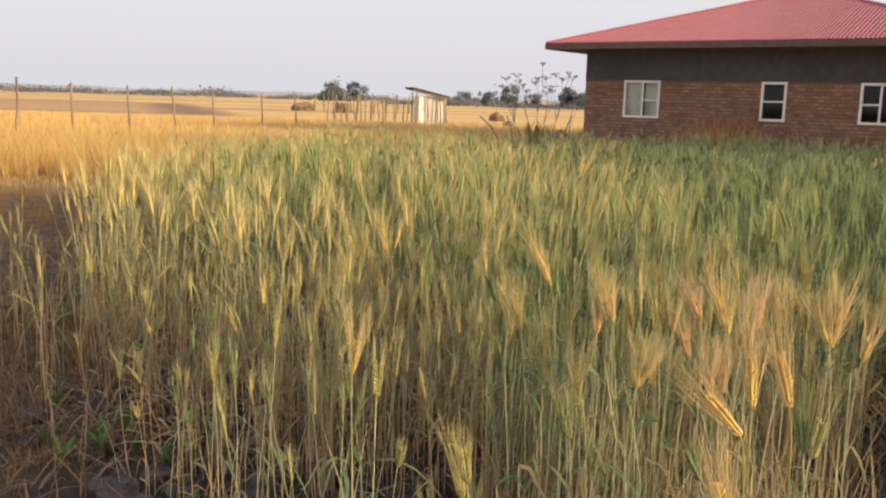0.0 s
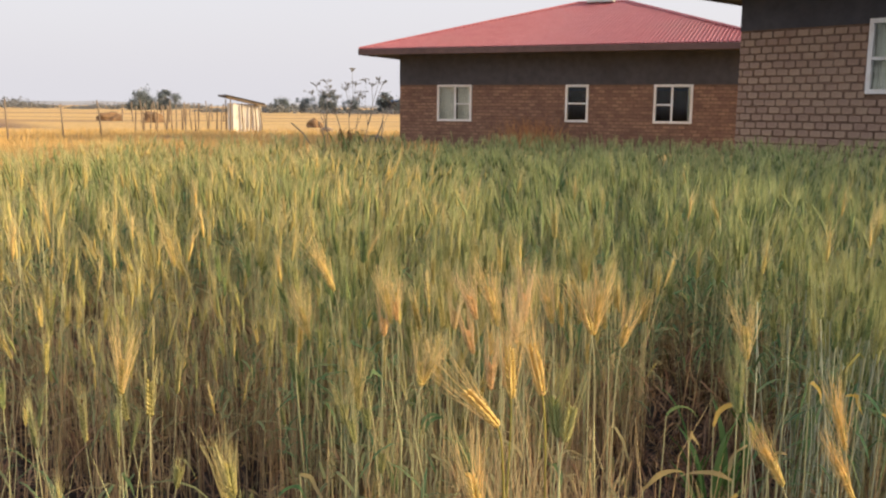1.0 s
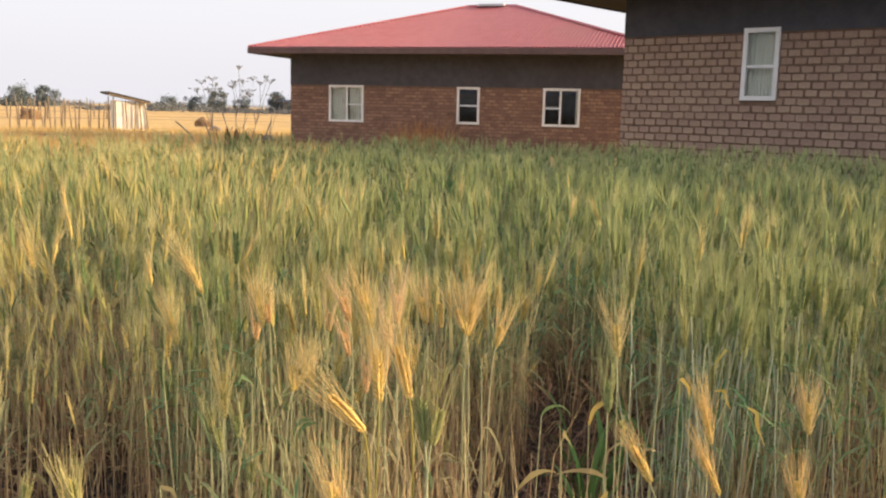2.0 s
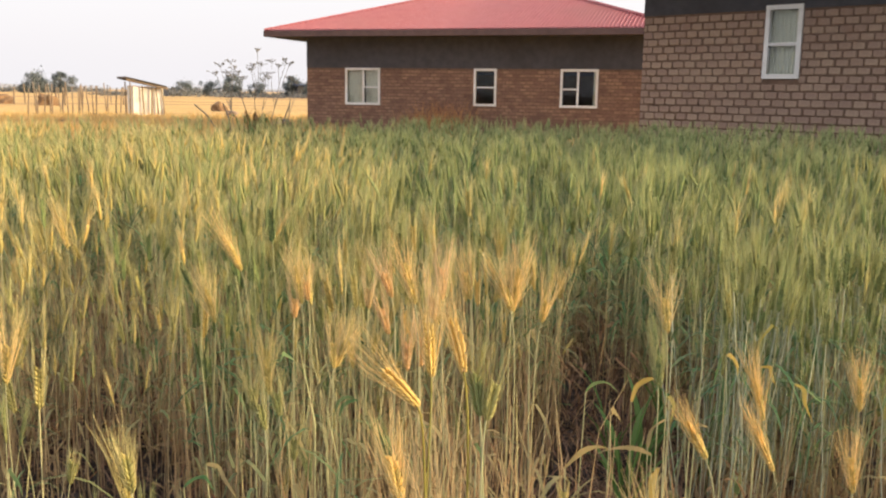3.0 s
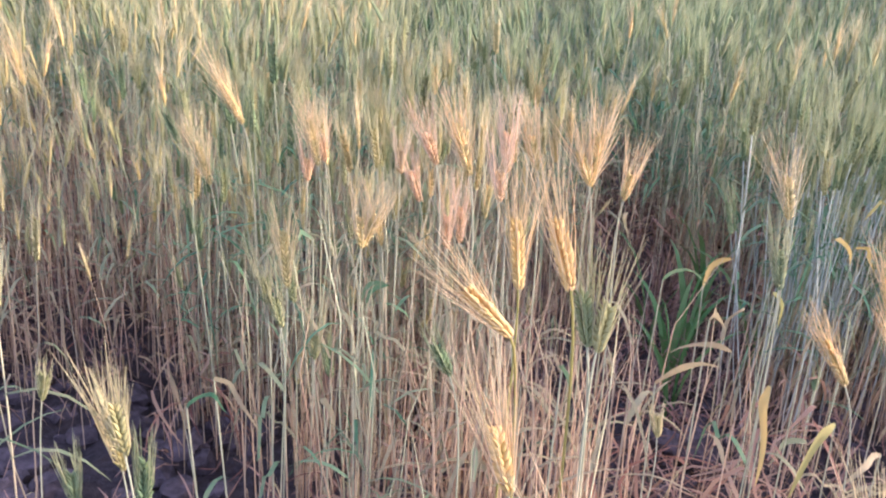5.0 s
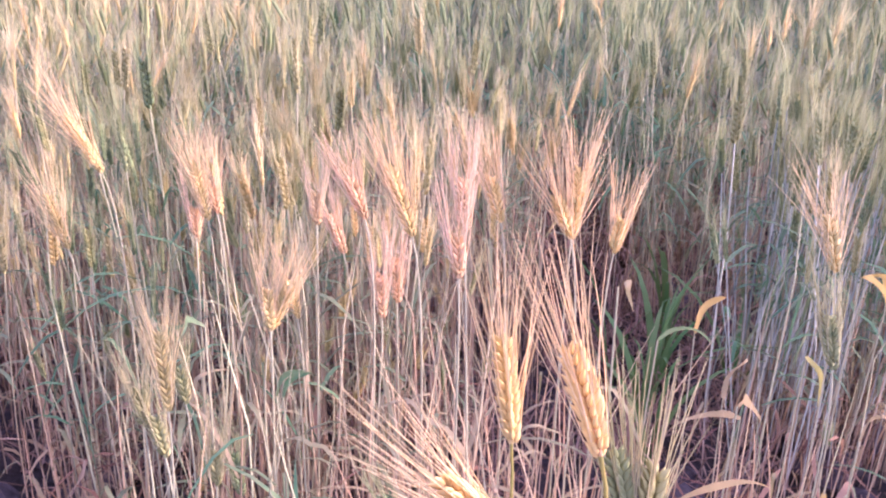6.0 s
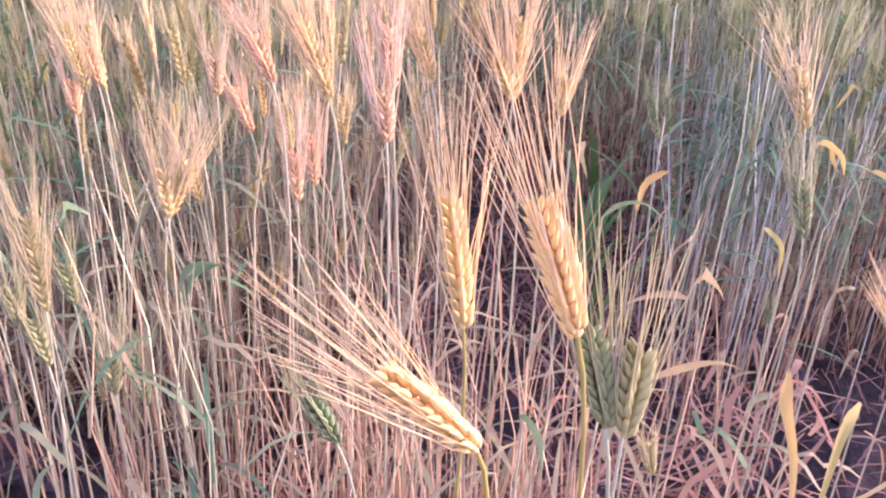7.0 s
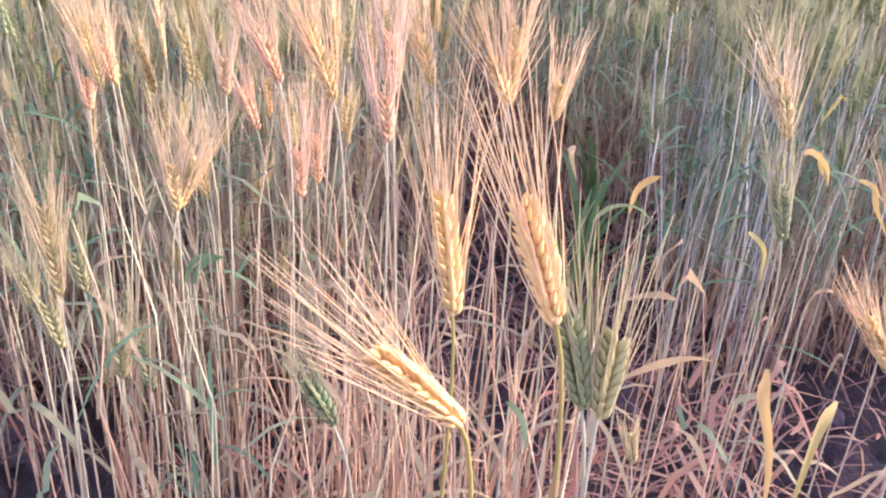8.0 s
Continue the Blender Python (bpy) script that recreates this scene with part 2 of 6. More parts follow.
def box(bm, lo, hi, bevel=0.0):
    x0, y0, z0 = lo
    x1, y1, z1 = hi
    v = [bm.verts.new(c) for c in ((x0, y0, z0), (x1, y0, z0), (x1, y1, z0), (x0, y1, z0), (x0, y0, z1), (x1, y0, z1), (x1, y1, z1), (x0, y1, z1))]
    fs = [bm.faces.new([v[i] for i in q]) for q in ((0, 3, 2, 1), (4, 5, 6, 7), (0, 1, 5, 4), (1, 2, 6, 5), (2, 3, 7, 6), (3, 0, 4, 7))]
    if bevel:
        bmesh.ops.bevel(bm, geom=list({e for f in fs for e in f.edges}), offset=bevel, segments=1, affect="EDGES")


def boxed(name, lo, hi, mat, parent, label="", bevel=0.004):
    bm = bmesh.new()
    box(bm, lo, hi, bevel)
    return part(name, bm, mat, parent, label)


def pole(bm, pts, radii, sides=7):
    """A tapered round stick along points."""
    rings = []
    for i, c in enumerate(pts):
        a, b = Vector(pts[max(i - 1, 0)]), Vector(pts[min(i + 1, len(pts) - 1)])
        q = (b - a).to_track_quat("Z", "Y")
        rings.append([bm.verts.new(Vector(c) + q @ Vector((math.cos(k * math.tau / sides) * radii[i], math.sin(k * math.tau / sides) * radii[i], 0))) for k in range(sides)])
    for r, s in zip(rings, rings[1:]):
        for k in range(sides):
            bm.faces.new((r[k], r[(k + 1) % sides], s[(k + 1) % sides], s[k]))
    bm.faces.new(rings[0][::-1])
    bm.faces.new(rings[-1])


# ---- ground ----
def axis(lo, hi, step, far, growth=1.22):
    fine = list(np.arange(lo, hi + 1e-6, step))
    out, s = [], step
    v = hi
    while v < far:
        s = min(s * growth, 5.0) if v < 170 else s * 1.6
        v += s
        out.append(v)
    back, s, v = [], step, lo
    while v > -far:
        s = min(s * growth, 5.0) if v > -110 else s * 1.6
        v -= s
        back.append(v)
    return np.array(back[::-1] + fine + out)


def soil_height(x, y):
    """Clods and ridges in the plot; the plain is nearly flat."""
    near = max(0.0, 1 - max(0.0, y - 5.5) / 4) * max(0.0, 1 - max(0.0, abs(x - 0.7) - 3.2) / 3) * min(1.0, max(0.0, (y + 0.2) / 1.4))
    if near <= 0:
        return 0.0
    p = Vector((x, y, 0))
    d, _ = noise.voronoi(p * 9 + 0.6 * Vector((noise.noise(p * 6), noise.noise(p * 6 + Vector((5, 0, 0))), 0)))
    clod = 0.17 * max(0.0, 0.55 - d[0]) * max(0.1, 0.5 + noise.noise(p * 3)) + noise.noise(p * 7) * 0.012 + noise.noise(p * 23) * 0.012 + noise.noise(p * 2.1) * 0.03
    return near * (clod - 0.018)


xs, ys = axis(-2.2, 3.8, 0.028, 3200), axis(1.2, 5.2, 0.028, 3200)
gx, gy = np.meshgrid(xs, ys)
co = np.stack([gx.ravel(), gy.ravel(), [soil_height(a, b) for a, b in zip(gx.ravel(), gy.ravel())]], 1)
nx, ny = len(xs), len(ys)
i = (np.arange(ny - 1)[:, None] * nx + np.arange(nx - 1)).ravel()
quads = np.stack([i, i + 1, i + nx + 1, i + nx], 1)
me = bpy.data.meshes.new("ground")
me.from_pydata(co.tolist(), [], quads.tolist())
me.materials.append(GROUND)
me.polygons.foreach_set("use_smooth", np.abs(co[quads, 2]).max(1) > 0)
tagged(new("ground", me), "dark clodded soil running out into a flat straw-coloured plain", "ground", kind="structure")


# ---- houses ----
def slope_sheet(bm, a, b, top_a, top_b, pitch=0.12, swell=0.04, laps=1):
    """Corrugated sheet: eave from a to b, upper edge from top_a to top_b (local, in metres)."""
    a, b, ta, tb = map(Vector, (a, b, top_a, top_b))
    run = (b - a).length
    d = (b - a) / run
    up = ((ta - a) - d * (ta - a).dot(d)).normalized()
    nrm = d.cross(up)
    if nrm.z < 0:
        nrm = -nrm
    la, lb = (ta - a).dot(d), (tb - a).dot(d)
    rise = (ta - a).dot(up)
    n = int(run / pitch * 4)
    for tier in range(laps):
        h0, h1 = rise * tier / laps, rise * (tier + 1) / laps
        last = None
        for k in range(n + 1):
            s = run * k / n
            h = rise * min(1.0, s / la if la > 0.01 else 1.0, (run - s) / (run - lb) if run - lb > 0.01 else 1.0)
            if h < h0 + 0.004 and tier:
                last = None
                continue
            off = nrm * (swell * math.sin(math.tau * s / pitch))
            pair = (bm.verts.new(a + d * s + up * h0 + off + nrm * 0.005 * (tier > 0)), bm.verts.new(a + d * s + up * max(min(h, h1 + 0.08), h0 + 0.004) + off))
            if last:
                bm.faces.new((last[0], pair[0], pair[1], last[1]))
            last = pair


def worn_brick(bm, x0, x1, z0, z1, front, rng):
    """A hand-moulded brick: an uneven outline, a slightly domed face and rounded arrises."""
    w, h, c = x1 - x0, z1 - z0, 0.012
    ring = ((x0, z0 + c), (x0, z1 - c), (x0 + c, z1), (x0 + w * 0.5, z1), (x1 - c, z1), (x1, z1 - c), (x1, z0 + c), (x1 - c, z0), (x0 + w * 0.5, z0), (x0 + c, z0))
    ring = [(x + rng.uniform(-0.004, 0.004), z + rng.uniform(-0.004, 0.004)) for x, z in ring]
    mx, mz = (x0 + x1) / 2, (z0 + z1) / 2
    tip = rng.uniform(-0.005, 0.005)
    face = [bm.verts.new((mx + (x - mx) * (1 - 0.014 / w), front + tip * (z - mz) / h, mz + (z - mz) * (1 - 0.014 / h))) for x, z in ring]
    arris = [bm.verts.new((x, front + 0.007, z)) for x, z in ring]
    back = [bm.verts.new((x, 0.02, z)) for x, z in ring]
    bm.faces.new(face)
    for a, b in ((face, arris), (arris, back)):
        for k in range(len(ring)):
            j = (k + 1) % len(ring)
            bm.faces.new((a[j], a[k], b[k], b[j]))


def brick_rows(spans, z0, z1, holes, length, course, gap):
    """Bricks of a wall face as (x0, x1, z0, z1, whole), cut at the openings."""
    rng = random.Random(5)
    x_lo, x_hi = spans
    row, z = 0, z0
    while z + course <= z1 + 0.03:
        x = x_lo - (length / 2 if row % 2 else 0) - rng.random() * 0.03
        top = min(z + course - gap, z1 - 0.004)
        while x < x_hi:
            parts = [(max(x, x_lo), min(x + length - gap, x_hi))]
            for (ha, hb, hz0, hz1) in holes:
                if z < hz1 and top > hz0:
                    cut = []
                    for p0, p1 in parts:
                        if p1 <= ha or p0 >= hb:
                            cut.append((p0, p1))
                        else:
                            cut += [(p0, ha)] * (p0 < ha) + [(hb, p1)] * (p1 > hb)
                    parts = cut
            for p0, p1 in parts:
                if p1 - p0 > 0.03:
                    yield p0, p1, z, top, abs(p1 - p0 - (length - gap)) < 1e-4
            x += length
        z += course
        row += 1


def window(name, house, x0, x1, z0, z1, bars, drape, thick):
    """A white-framed window in the front wall. bars: (kind, at, from, to) in shares of the opening; drape: spans of cloth."""
    w = empty(name, Matrix())
    w.parent = house
    f, pr = 0.075, -0.03
    for a, b in (((x0, z0), (x1, z0 + f)), ((x0, z1 - f), (x1, z1)), ((x0, z0 + f), (x0 + f, z1 - f)), ((x1 - f, z0 + f), (x1, z1 - f))):
        boxed("frame", (a[0], pr, a[1]), (b[0], 0.07, b[1]), WHITE, w)
    for kind, at, lo, hi in bars:
        if kind == "v":
            c = x0 + (x1 - x0) * at
            boxed("mullion", (c - 0.03, pr + 0.008, z0 + f), (c + 0.03, 0.06, z1 - f), WHITE, w)
        else:
            c = z0 + (z1 - z0) * at
            a, b = x0 + (x1 - x0) * lo + (f if lo == 0 else 0.03), x0 + (x1 - x0) * hi - (f if hi == 1 else 0.03)
            boxed("transom", (a, pr + 0.01, c - 0.025), (b, 0.06, c + 0.025), WHITE, w)
    pane = boxed("pane", (x0 + f, 0.02, z0 + f), (x1 - f, 0.026, z1 - f), GLASS, w, "clear glass reflecting the sky", 0)
    pane.visible_shadow = False
    for lo, hi in drape:
        bm = bmesh.new()
        a, b = x0 + (x1 - x0) * lo, x0 + (x1 - x0) * hi
        n = 24
        cols = [[bm.verts.new((a + (b - a) * k / n, 0.13 + 0.018 * math.sin(k * 1.9) + d, z)) for z in (z0 - 0.05, z1 + 0.03)] for d in (0, 0.004) for k in range(n + 1)]
        for s in (0, n + 1):
            for k in range(n):
                bm.faces.new((cols[s + k][0], cols[s + k + 1][0], cols[s + k + 1][1], cols[s + k][1]))
        part("curtain", bm, CURTAIN, w, "pale cloth curtain", True)
    return w


def house(name, m, label, length, depth, wall_top, band_from, eave, over, apex, ridge, holes, bricks, length_b, course, near, base=0.0):
    h = empty(name, m)
    tagged(h, label, "house", "brick houses")
    t = 0.2
    xcuts = sorted({0.0, length, *[v for o in holes for v in o[:2]]})
    zcuts = sorted({base - 0.3, band_from, *[v for o in holes for v in o[2:4] if v < band_from]})
    bm = bmesh.new()
    for xa, xb in zip(xcuts, xcuts[1:]):
        for za, zb in zip(zcuts, zcuts[1:]):
            if not any(o[0] <= xa and xb <= o[1] and o[2] <= za and zb <= o[3] for o in holes):
                box(bm, (xa, 0.014, za), (xb, t, zb))
    bmesh.ops.remove_doubles(bm, verts=bm.verts, dist=0.001)
    wall = part("wall", bm, MORTAR, h, "mud-mortared brick wall")
    for lo, hi in (((0.0, depth - t), (length, depth)), ((0.0, t), (t, depth - t)), ((length - t, t), (length, depth - t))):
        boxed("wall", (*lo, base - 0.3), (*hi, band_from), MORTAR, h)
    bm = bmesh.new()
    for xa, xb in zip(xcuts, xcuts[1:]):
        top = [o[3] for o in holes if o[0] <= xa and xb <= o[1] and o[3] > band_from]
        box(bm, (xa - (0.006 if xa == 0 else 0), -0.006, top[0] if top else band_from), (xb + (0.006 if xb == length else 0), t, wall_top))
    bmesh.ops.remove_doubles(bm, verts=bm.verts, dist=0.001)
    part("ring_beam", bm, BAND, h, "dark cement-plastered beam under the eaves")
    for lo, hi in (((-0.006, depth - t), (length + 0.006, depth + 0.006)), ((-0.006, t), (t, depth - t)), ((length - t, t), (length + 0.006, depth - t))):
        boxed("ring_beam", (*lo, band_from), (*hi, wall_top), BAND, h)
    # roof
    e = eave
    c00, c10, c11, c01 = (-over, -over, e), (length + over, -over, e), (length + over, depth + over, e), (-over, depth + over, e)
    r0, r1 = (length / 2 - ridge / 2, depth / 2, apex), (length / 2 + ridge / 2, depth / 2, apex)
    roof = empty("roof", Matrix())
    roof.parent = h
    for a, b, ta, tb in ((c00, c10, r0, r1), (c10, c11, r1, r1), (c11, c01, r1, r0), (c01, c00, r0, r0)):
        bm = bmesh.new()
        slope_sheet(bm, a, b, ta, tb, laps=3)
        part("roof_sheet", bm, SHEET, roof, "faded red corrugated iron")
    for a, b in ((c00, r0), (c10, r1), (c11, r1), (c01, r0), (r0, r1)):
        bm = bmesh.new()
        pole(bm, (Vector(a) + Vector((0, 0, 0.02)), Vector(b) + Vector((0, 0, 0.02))), (0.05, 0.05), 6)
        part("ridge_roll", bm, SHEET, roof)
    boxed("vent_cap", (length / 2 - 0.5, depth / 2 - 0.3, apex - 0.03), (length / 2 + 0.5, depth / 2 + 0.3, apex + 0.07), CAP, roof, "bare galvanised ridge cap", 0.02)
    f = 0.025
    for lo, hi in (((-over, -over - f, e - 0.2), (length + over, -over, e - 0.012)), ((-over, depth + over, e - 0.2), (length + over, depth + over + f, e - 0.012)),
                   ((-over - f, -over - f, e - 0.2), (-over, depth + over + f, e - 0.012)), ((length + over, -over - f, e - 0.2), (length + over + f, depth + over + f, e - 0.012))):
        boxed("fascia", lo, hi, FASCIA, roof, "brown-red painted fascia board")
    boxed("soffit", (-over, -over, e - 0.17), (length + over, depth + over, e - 0.15), SOFFIT, roof, "boarded soffit, coloured near black for the shade under the eaves", 0)
    # bricks of the front face
    loose, rest, lay = [], bmesh.new(), random.Random(4)
    for x0, x1, z0, z1, whole in brick_rows((0.0, length), base, band_from, holes, length_b, course, 0.026):
        if near and whole and near(x0, z0) and len(loose) < 300:
            loose.append((x0, z0))
        else:
            if near:
                worn_brick(rest, x0, x1, z0, z1, lay.uniform(-0.006, 0.006), lay)
            else:
                box(rest, (x0, lay.uniform(-0.008, 0.006), z0 + lay.uniform(-0.004, 0.004)), (x1, 0.02, z1 + lay.uniform(-0.005, 0.003)))
    tagged(part("brickwork", rest, bricks, wall, "courses of brick with raked joints"), kind="stuff")
    return h, wall, loose


FAR = pose(5.17, 31.70, 0, 0, 0, -36)
far_holes = [(1.433, 2.697, 0.88, 2.095), (5.942, 6.701, 0.91, 2.095), (8.752, 9.928, 0.91, 2.095)]
far_house, _, _ = house("house", FAR, "low brick house with white windows under a red hipped roof", 11.5, 9.6, 3.12, 2.095, 3.26, 1.03, 5.16, 1.8, far_holes, FARBRICKS, 0.23, 0.108, None)
window("window", far_house, *far_holes[0], (("v", 0.52, 0, 1), ("h", 0.48, 0.52, 1)), ((0.04, 0.5), (0.55, 0.97)), 0.2)
window("window", far_house, *far_holes[1], (("h", 0.5, 0, 1),), (), 0.2)
window("window", far_house, *far_holes[2], (("v", 0.47, 0, 1), ("h", 0.48, 0, 0.47)), ((0.86, 0.99),), 0.2)

NEAR = pose(8.68, 15.22, 0, 0, 0, -60)
near_holes = [(2.25, 2.86, 1.6, 2.77)]
near_house, near_wall, near_bricks = house("house", NEAR, "pale brown brick house with a narrow white window and dark eaves", 18.0, 9.6, 3.40, 2.70, 3.57, 1.15, 5.7, 1.6, near_holes, BRICKS, 0.215, 0.128, lambda x, z: x < 6.2 and z > 0.7)
window("window", near_house, *near_holes[0], (("h", 0.47, 0, 1),), ((0.04, 0.96),), 0.2)


# ---- hut, fence, stones ----
def hut():
    h = empty("hut", pose(-0.2, 48.6, 0, 0, 0, 17) @ Matrix.Diagonal((0.86, 0.8, 0.97, 1)))
    tagged(h, "small leaning hut of bleached planks with a slanted sheet roof", "hut")
    rng = random.Random(3)
    x = -0.85
    while x < 0.8:
        w = rng.uniform(0.14, 0.24)
        boxed("plank", (x, rng.uniform(-0.02, 0.02), 0), (x + w - 0.015, 0.035, 1.55 - (x + 0.85) * 0.12 + rng.uniform(-0.06, 0.04)), PLANK, h)
        x += w
    for y in np.arange(0.05, 1.2, 0.2):
        for sx in (-0.88, 0.8):
            boxed("plank", (sx, y, 0), (sx + 0.03, y + 0.185, 1.5 - (0.2 if sx > 0 else 0)), PLANK, h)
    boxed("plank", (-0.85, 1.25, 0), (0.8, 1.28, 1.35), PLANK, h)
    for px, py, hh, lean in ((-1.05, -0.1, 1.75, 0.02), (-0.3, -0.1, 1.5, -0.05), (0.15, -0.12, 1.45, 0.06), (0.55, -0.12, 1.4, -0.12), (0.92, -0.08, 1.4, -0.18), (-0.95, 1.35, 1.7, 0), (0.9, 1.35, 1.4, 0)):
        bm = bmesh.new()
        pole(bm, ((px, py, 0), (px + lean * 0.4, py, hh * 0.5), (px + lean, py, hh)), (0.05, 0.045, 0.035))
        part("pole", bm, POST, h)
    bm = bmesh.new()
    slope_sheet(bm, (-1.35, -0.35, 1.86), (-1.35, 1.6, 1.86), (1.0, -0.35, 1.42), (1.0, 1.6, 1.42), 0.1, 0.012)
    r = part("roof_sheet", bm, RUST, h, "rusty corrugated sheet")
    r.modifiers.new("thick", "SOLIDIFY").thickness = 0.08
    bm = bmesh.new()
    pole(bm, ((-1.3, -0.3, 1.80), (1.1, -0.3, 1.37)), (0.05, 0.045))
    part("rafter", bm, POST, h)
    for bx, by in ((0.3, 0.2), (0.6, 0.5)):
        bm = bmesh.new()
        box(bm, (bx, by, 1.6 - bx * 0.19), (bx + 0.22, by + 0.2, 1.68 - bx * 0.19), 0.02)
        part("weight_stone", bm, STONE, h)


hut()


def fence_post(x, y, height, lean_x, lean_y, r):
    rng = random.Random(int(x * 100 + y * 10))
    bm = bmesh.new()
    pts = [(lean_x * s + rng.uniform(-0.02, 0.02), lean_y * s, height * s - (0.2 if s == 0 else 0)) for s in (0, 0.3, 0.6, 1)]
    pole(bm, pts, (r, r * 0.95, r * 0.85, r * 0.7), 7)
    ob = finish("fence_post", bm, POST, smooth=True)
    ob.location = (x, y, 0)
    tagged(ob, "rough upright wooden fence post in dry grass", "post", "fence posts")


for x, y, hh, lx in ((-9.0, 19.5, 1.58, 0.06), (-8.9, 22.3, 1.52, -0.05), (-8.6, 25.4, 1.5, -0.08), (-8.2, 28.4, 1.52, -0.12), (-7.8, 31.6, 1.5, -0.08), (-7.0, 36.0, 1.4, -0.06), (-6.0, 38.0, 1.55, -0.12)):
    fence_post(x + 0.3, y, hh - 0.06, lx, 0.03, 0.034)
rng = random.Random(9)
for k in range(22):
    s = k / 21
    fence_post(-5.3 + 3.6 * s + rng.uniform(-0.2, 0.2), 45 + 4 * s + rng.uniform(0, 6) * (k % 2), rng.uniform(1.2, 1.6), rng.uniform(-0.12, 0.12), 0, 0.036)
for k in range(9):
    fence_post(-10.5 + 1.0 * k, 78 + rng.uniform(-3, 3), rng.uniform(1.3, 1.8), rng.uniform(-0.1, 0.1), 0, 0.07)


def stone(x, y, r, mat=None):
    bm = bmesh.new()
    bmesh.ops.create_icosphere(bm, subdivisions=2, radius=r)
    for v in bm.verts:
        v.co *= 1 + 0.35 * noise.noise(v.co * 2.2 / r + Vector((x, y, 0)))
        v.co.z *= 0.75
    ob = finish("stone", bm, mat or STONE, smooth=False)
    ob.location = (x, y, r * 0.45)
    tagged(ob, "rough brown field stone on dry ground", "stone", "stones by the plot")


for x, y, r in ((2.6, 27.5, 0.16), (3.1, 29.5, 0.2), (4.55, 33.0, 0.28), (4.2, 32.3, 0.2), (3.6, 45.0, 0.3), (1.9, 24.0, 0.14)):
    stone(x, y, r)


# ---- plants ----
class Shape:
    """A small plant form gathered as plain triangles, each with a material number."""

    def __init__(self):
        self.v, self.f, self.m = [], [], []

    def tri(self, a, b, c, mat):
        self.f.append((a, b, c))
        self.m.append(mat)

    def tube(self, pts, radii, sides, mat):
        base = len(self.v)
        pts = np.array(pts, float)
        for i, c in enumerate(pts):
            d = pts[min(i + 1, len(pts) - 1)] - pts[max(i - 1, 0)]
            d /= np.linalg.norm(d) + 1e-12
            u = np.cross(d, (0.31, 0.95, 0.02))
            u /= np.linalg.norm(u) + 1e-12
            w = np.cross(d, u)
            for k in range(sides):
                a = k * math.tau / sides
                self.v.append(c + radii[i] * (math.cos(a) * u + math.sin(a) * w))
        for i in range(len(pts) - 1):
            for k in range(sides):
                a, b = base + i * sides + k, base + i * sides + (k + 1) % sides
                self.tri(a, b, b + sides, mat)
                self.tri(a, b + sides, a + sides, mat)

    def hair(self, a, b, w, turn, mat):
        """An awn far enough off to be one tapering sliver."""
        base = len(self.v)
        a, b = np.array(a, float), np.array(b, float)
        u = np.array((math.cos(turn), math.sin(turn), 0.0)) * w / 2
        self.v += [a - u, a + u, b]
        self.tri(base, base + 1, base + 2, mat)

    def blade(self, pts, widths, mat):
        """A leaf: a folded strip along points."""
        base = len(self.v)
        pts = np.array(pts, float)
        for i, c in enumerate(pts):
            d = pts[min(i + 1, len(pts) - 1)] - pts[max(i - 1, 0)]
            s = np.cross(d, (0, 0, 1.0))
            s = s / np.linalg.norm(s) if np.linalg.norm(s) > 1e-6 else np.array([1.0, 0, 0])
            self.v += [c - s * widths[i] / 2, c + s * widths[i] / 2]
        for i in range(len(pts) - 1):
            a = base + 2 * i
            self.tri(a, a + 1, a + 3, mat)
            self.tri(a, a + 3, a + 2, mat)

    def kernel(self, a, b, r, mat, sides=4):
        """A plump grain husk between a and b."""
        base = len(self.v)
        a, b = np.array(a, float), np.array(b, float)
        d = b - a
        u = np.cross(d, (0.2, 0.1, 1.0)) if abs(d[2]) < 0.9 * np.linalg.norm(d) else np.cross(d, (1.0, 0.2, 0))
        u /= np.linalg.norm(u)
        w = np.cross(d / np.linalg.norm(d), u)
        self.v += [a, b]
        for k in range(sides):
            t = k * math.tau / sides
            self.v.append(a + d * 0.4 + r * (math.cos(t) * u + math.sin(t) * w))
        for k in range(sides):
            p, q = base + 2 + k, base + 2 + (k + 1) % sides
            self.tri(base, q, p, mat)
            self.tri(base + 1, p, q, mat)

    def arrays(self):
        return np.array(self.v, float), np.array(self.f, int), np.array(self.m, int)


def leaf_arc(rng, z, reach, rise, droop, n, az):
    return [(math.cos(az) * reach * s, math.sin(az) * reach * s, z + rise * s - droop * s * s) for s in np.linspace(0, 1, n)]


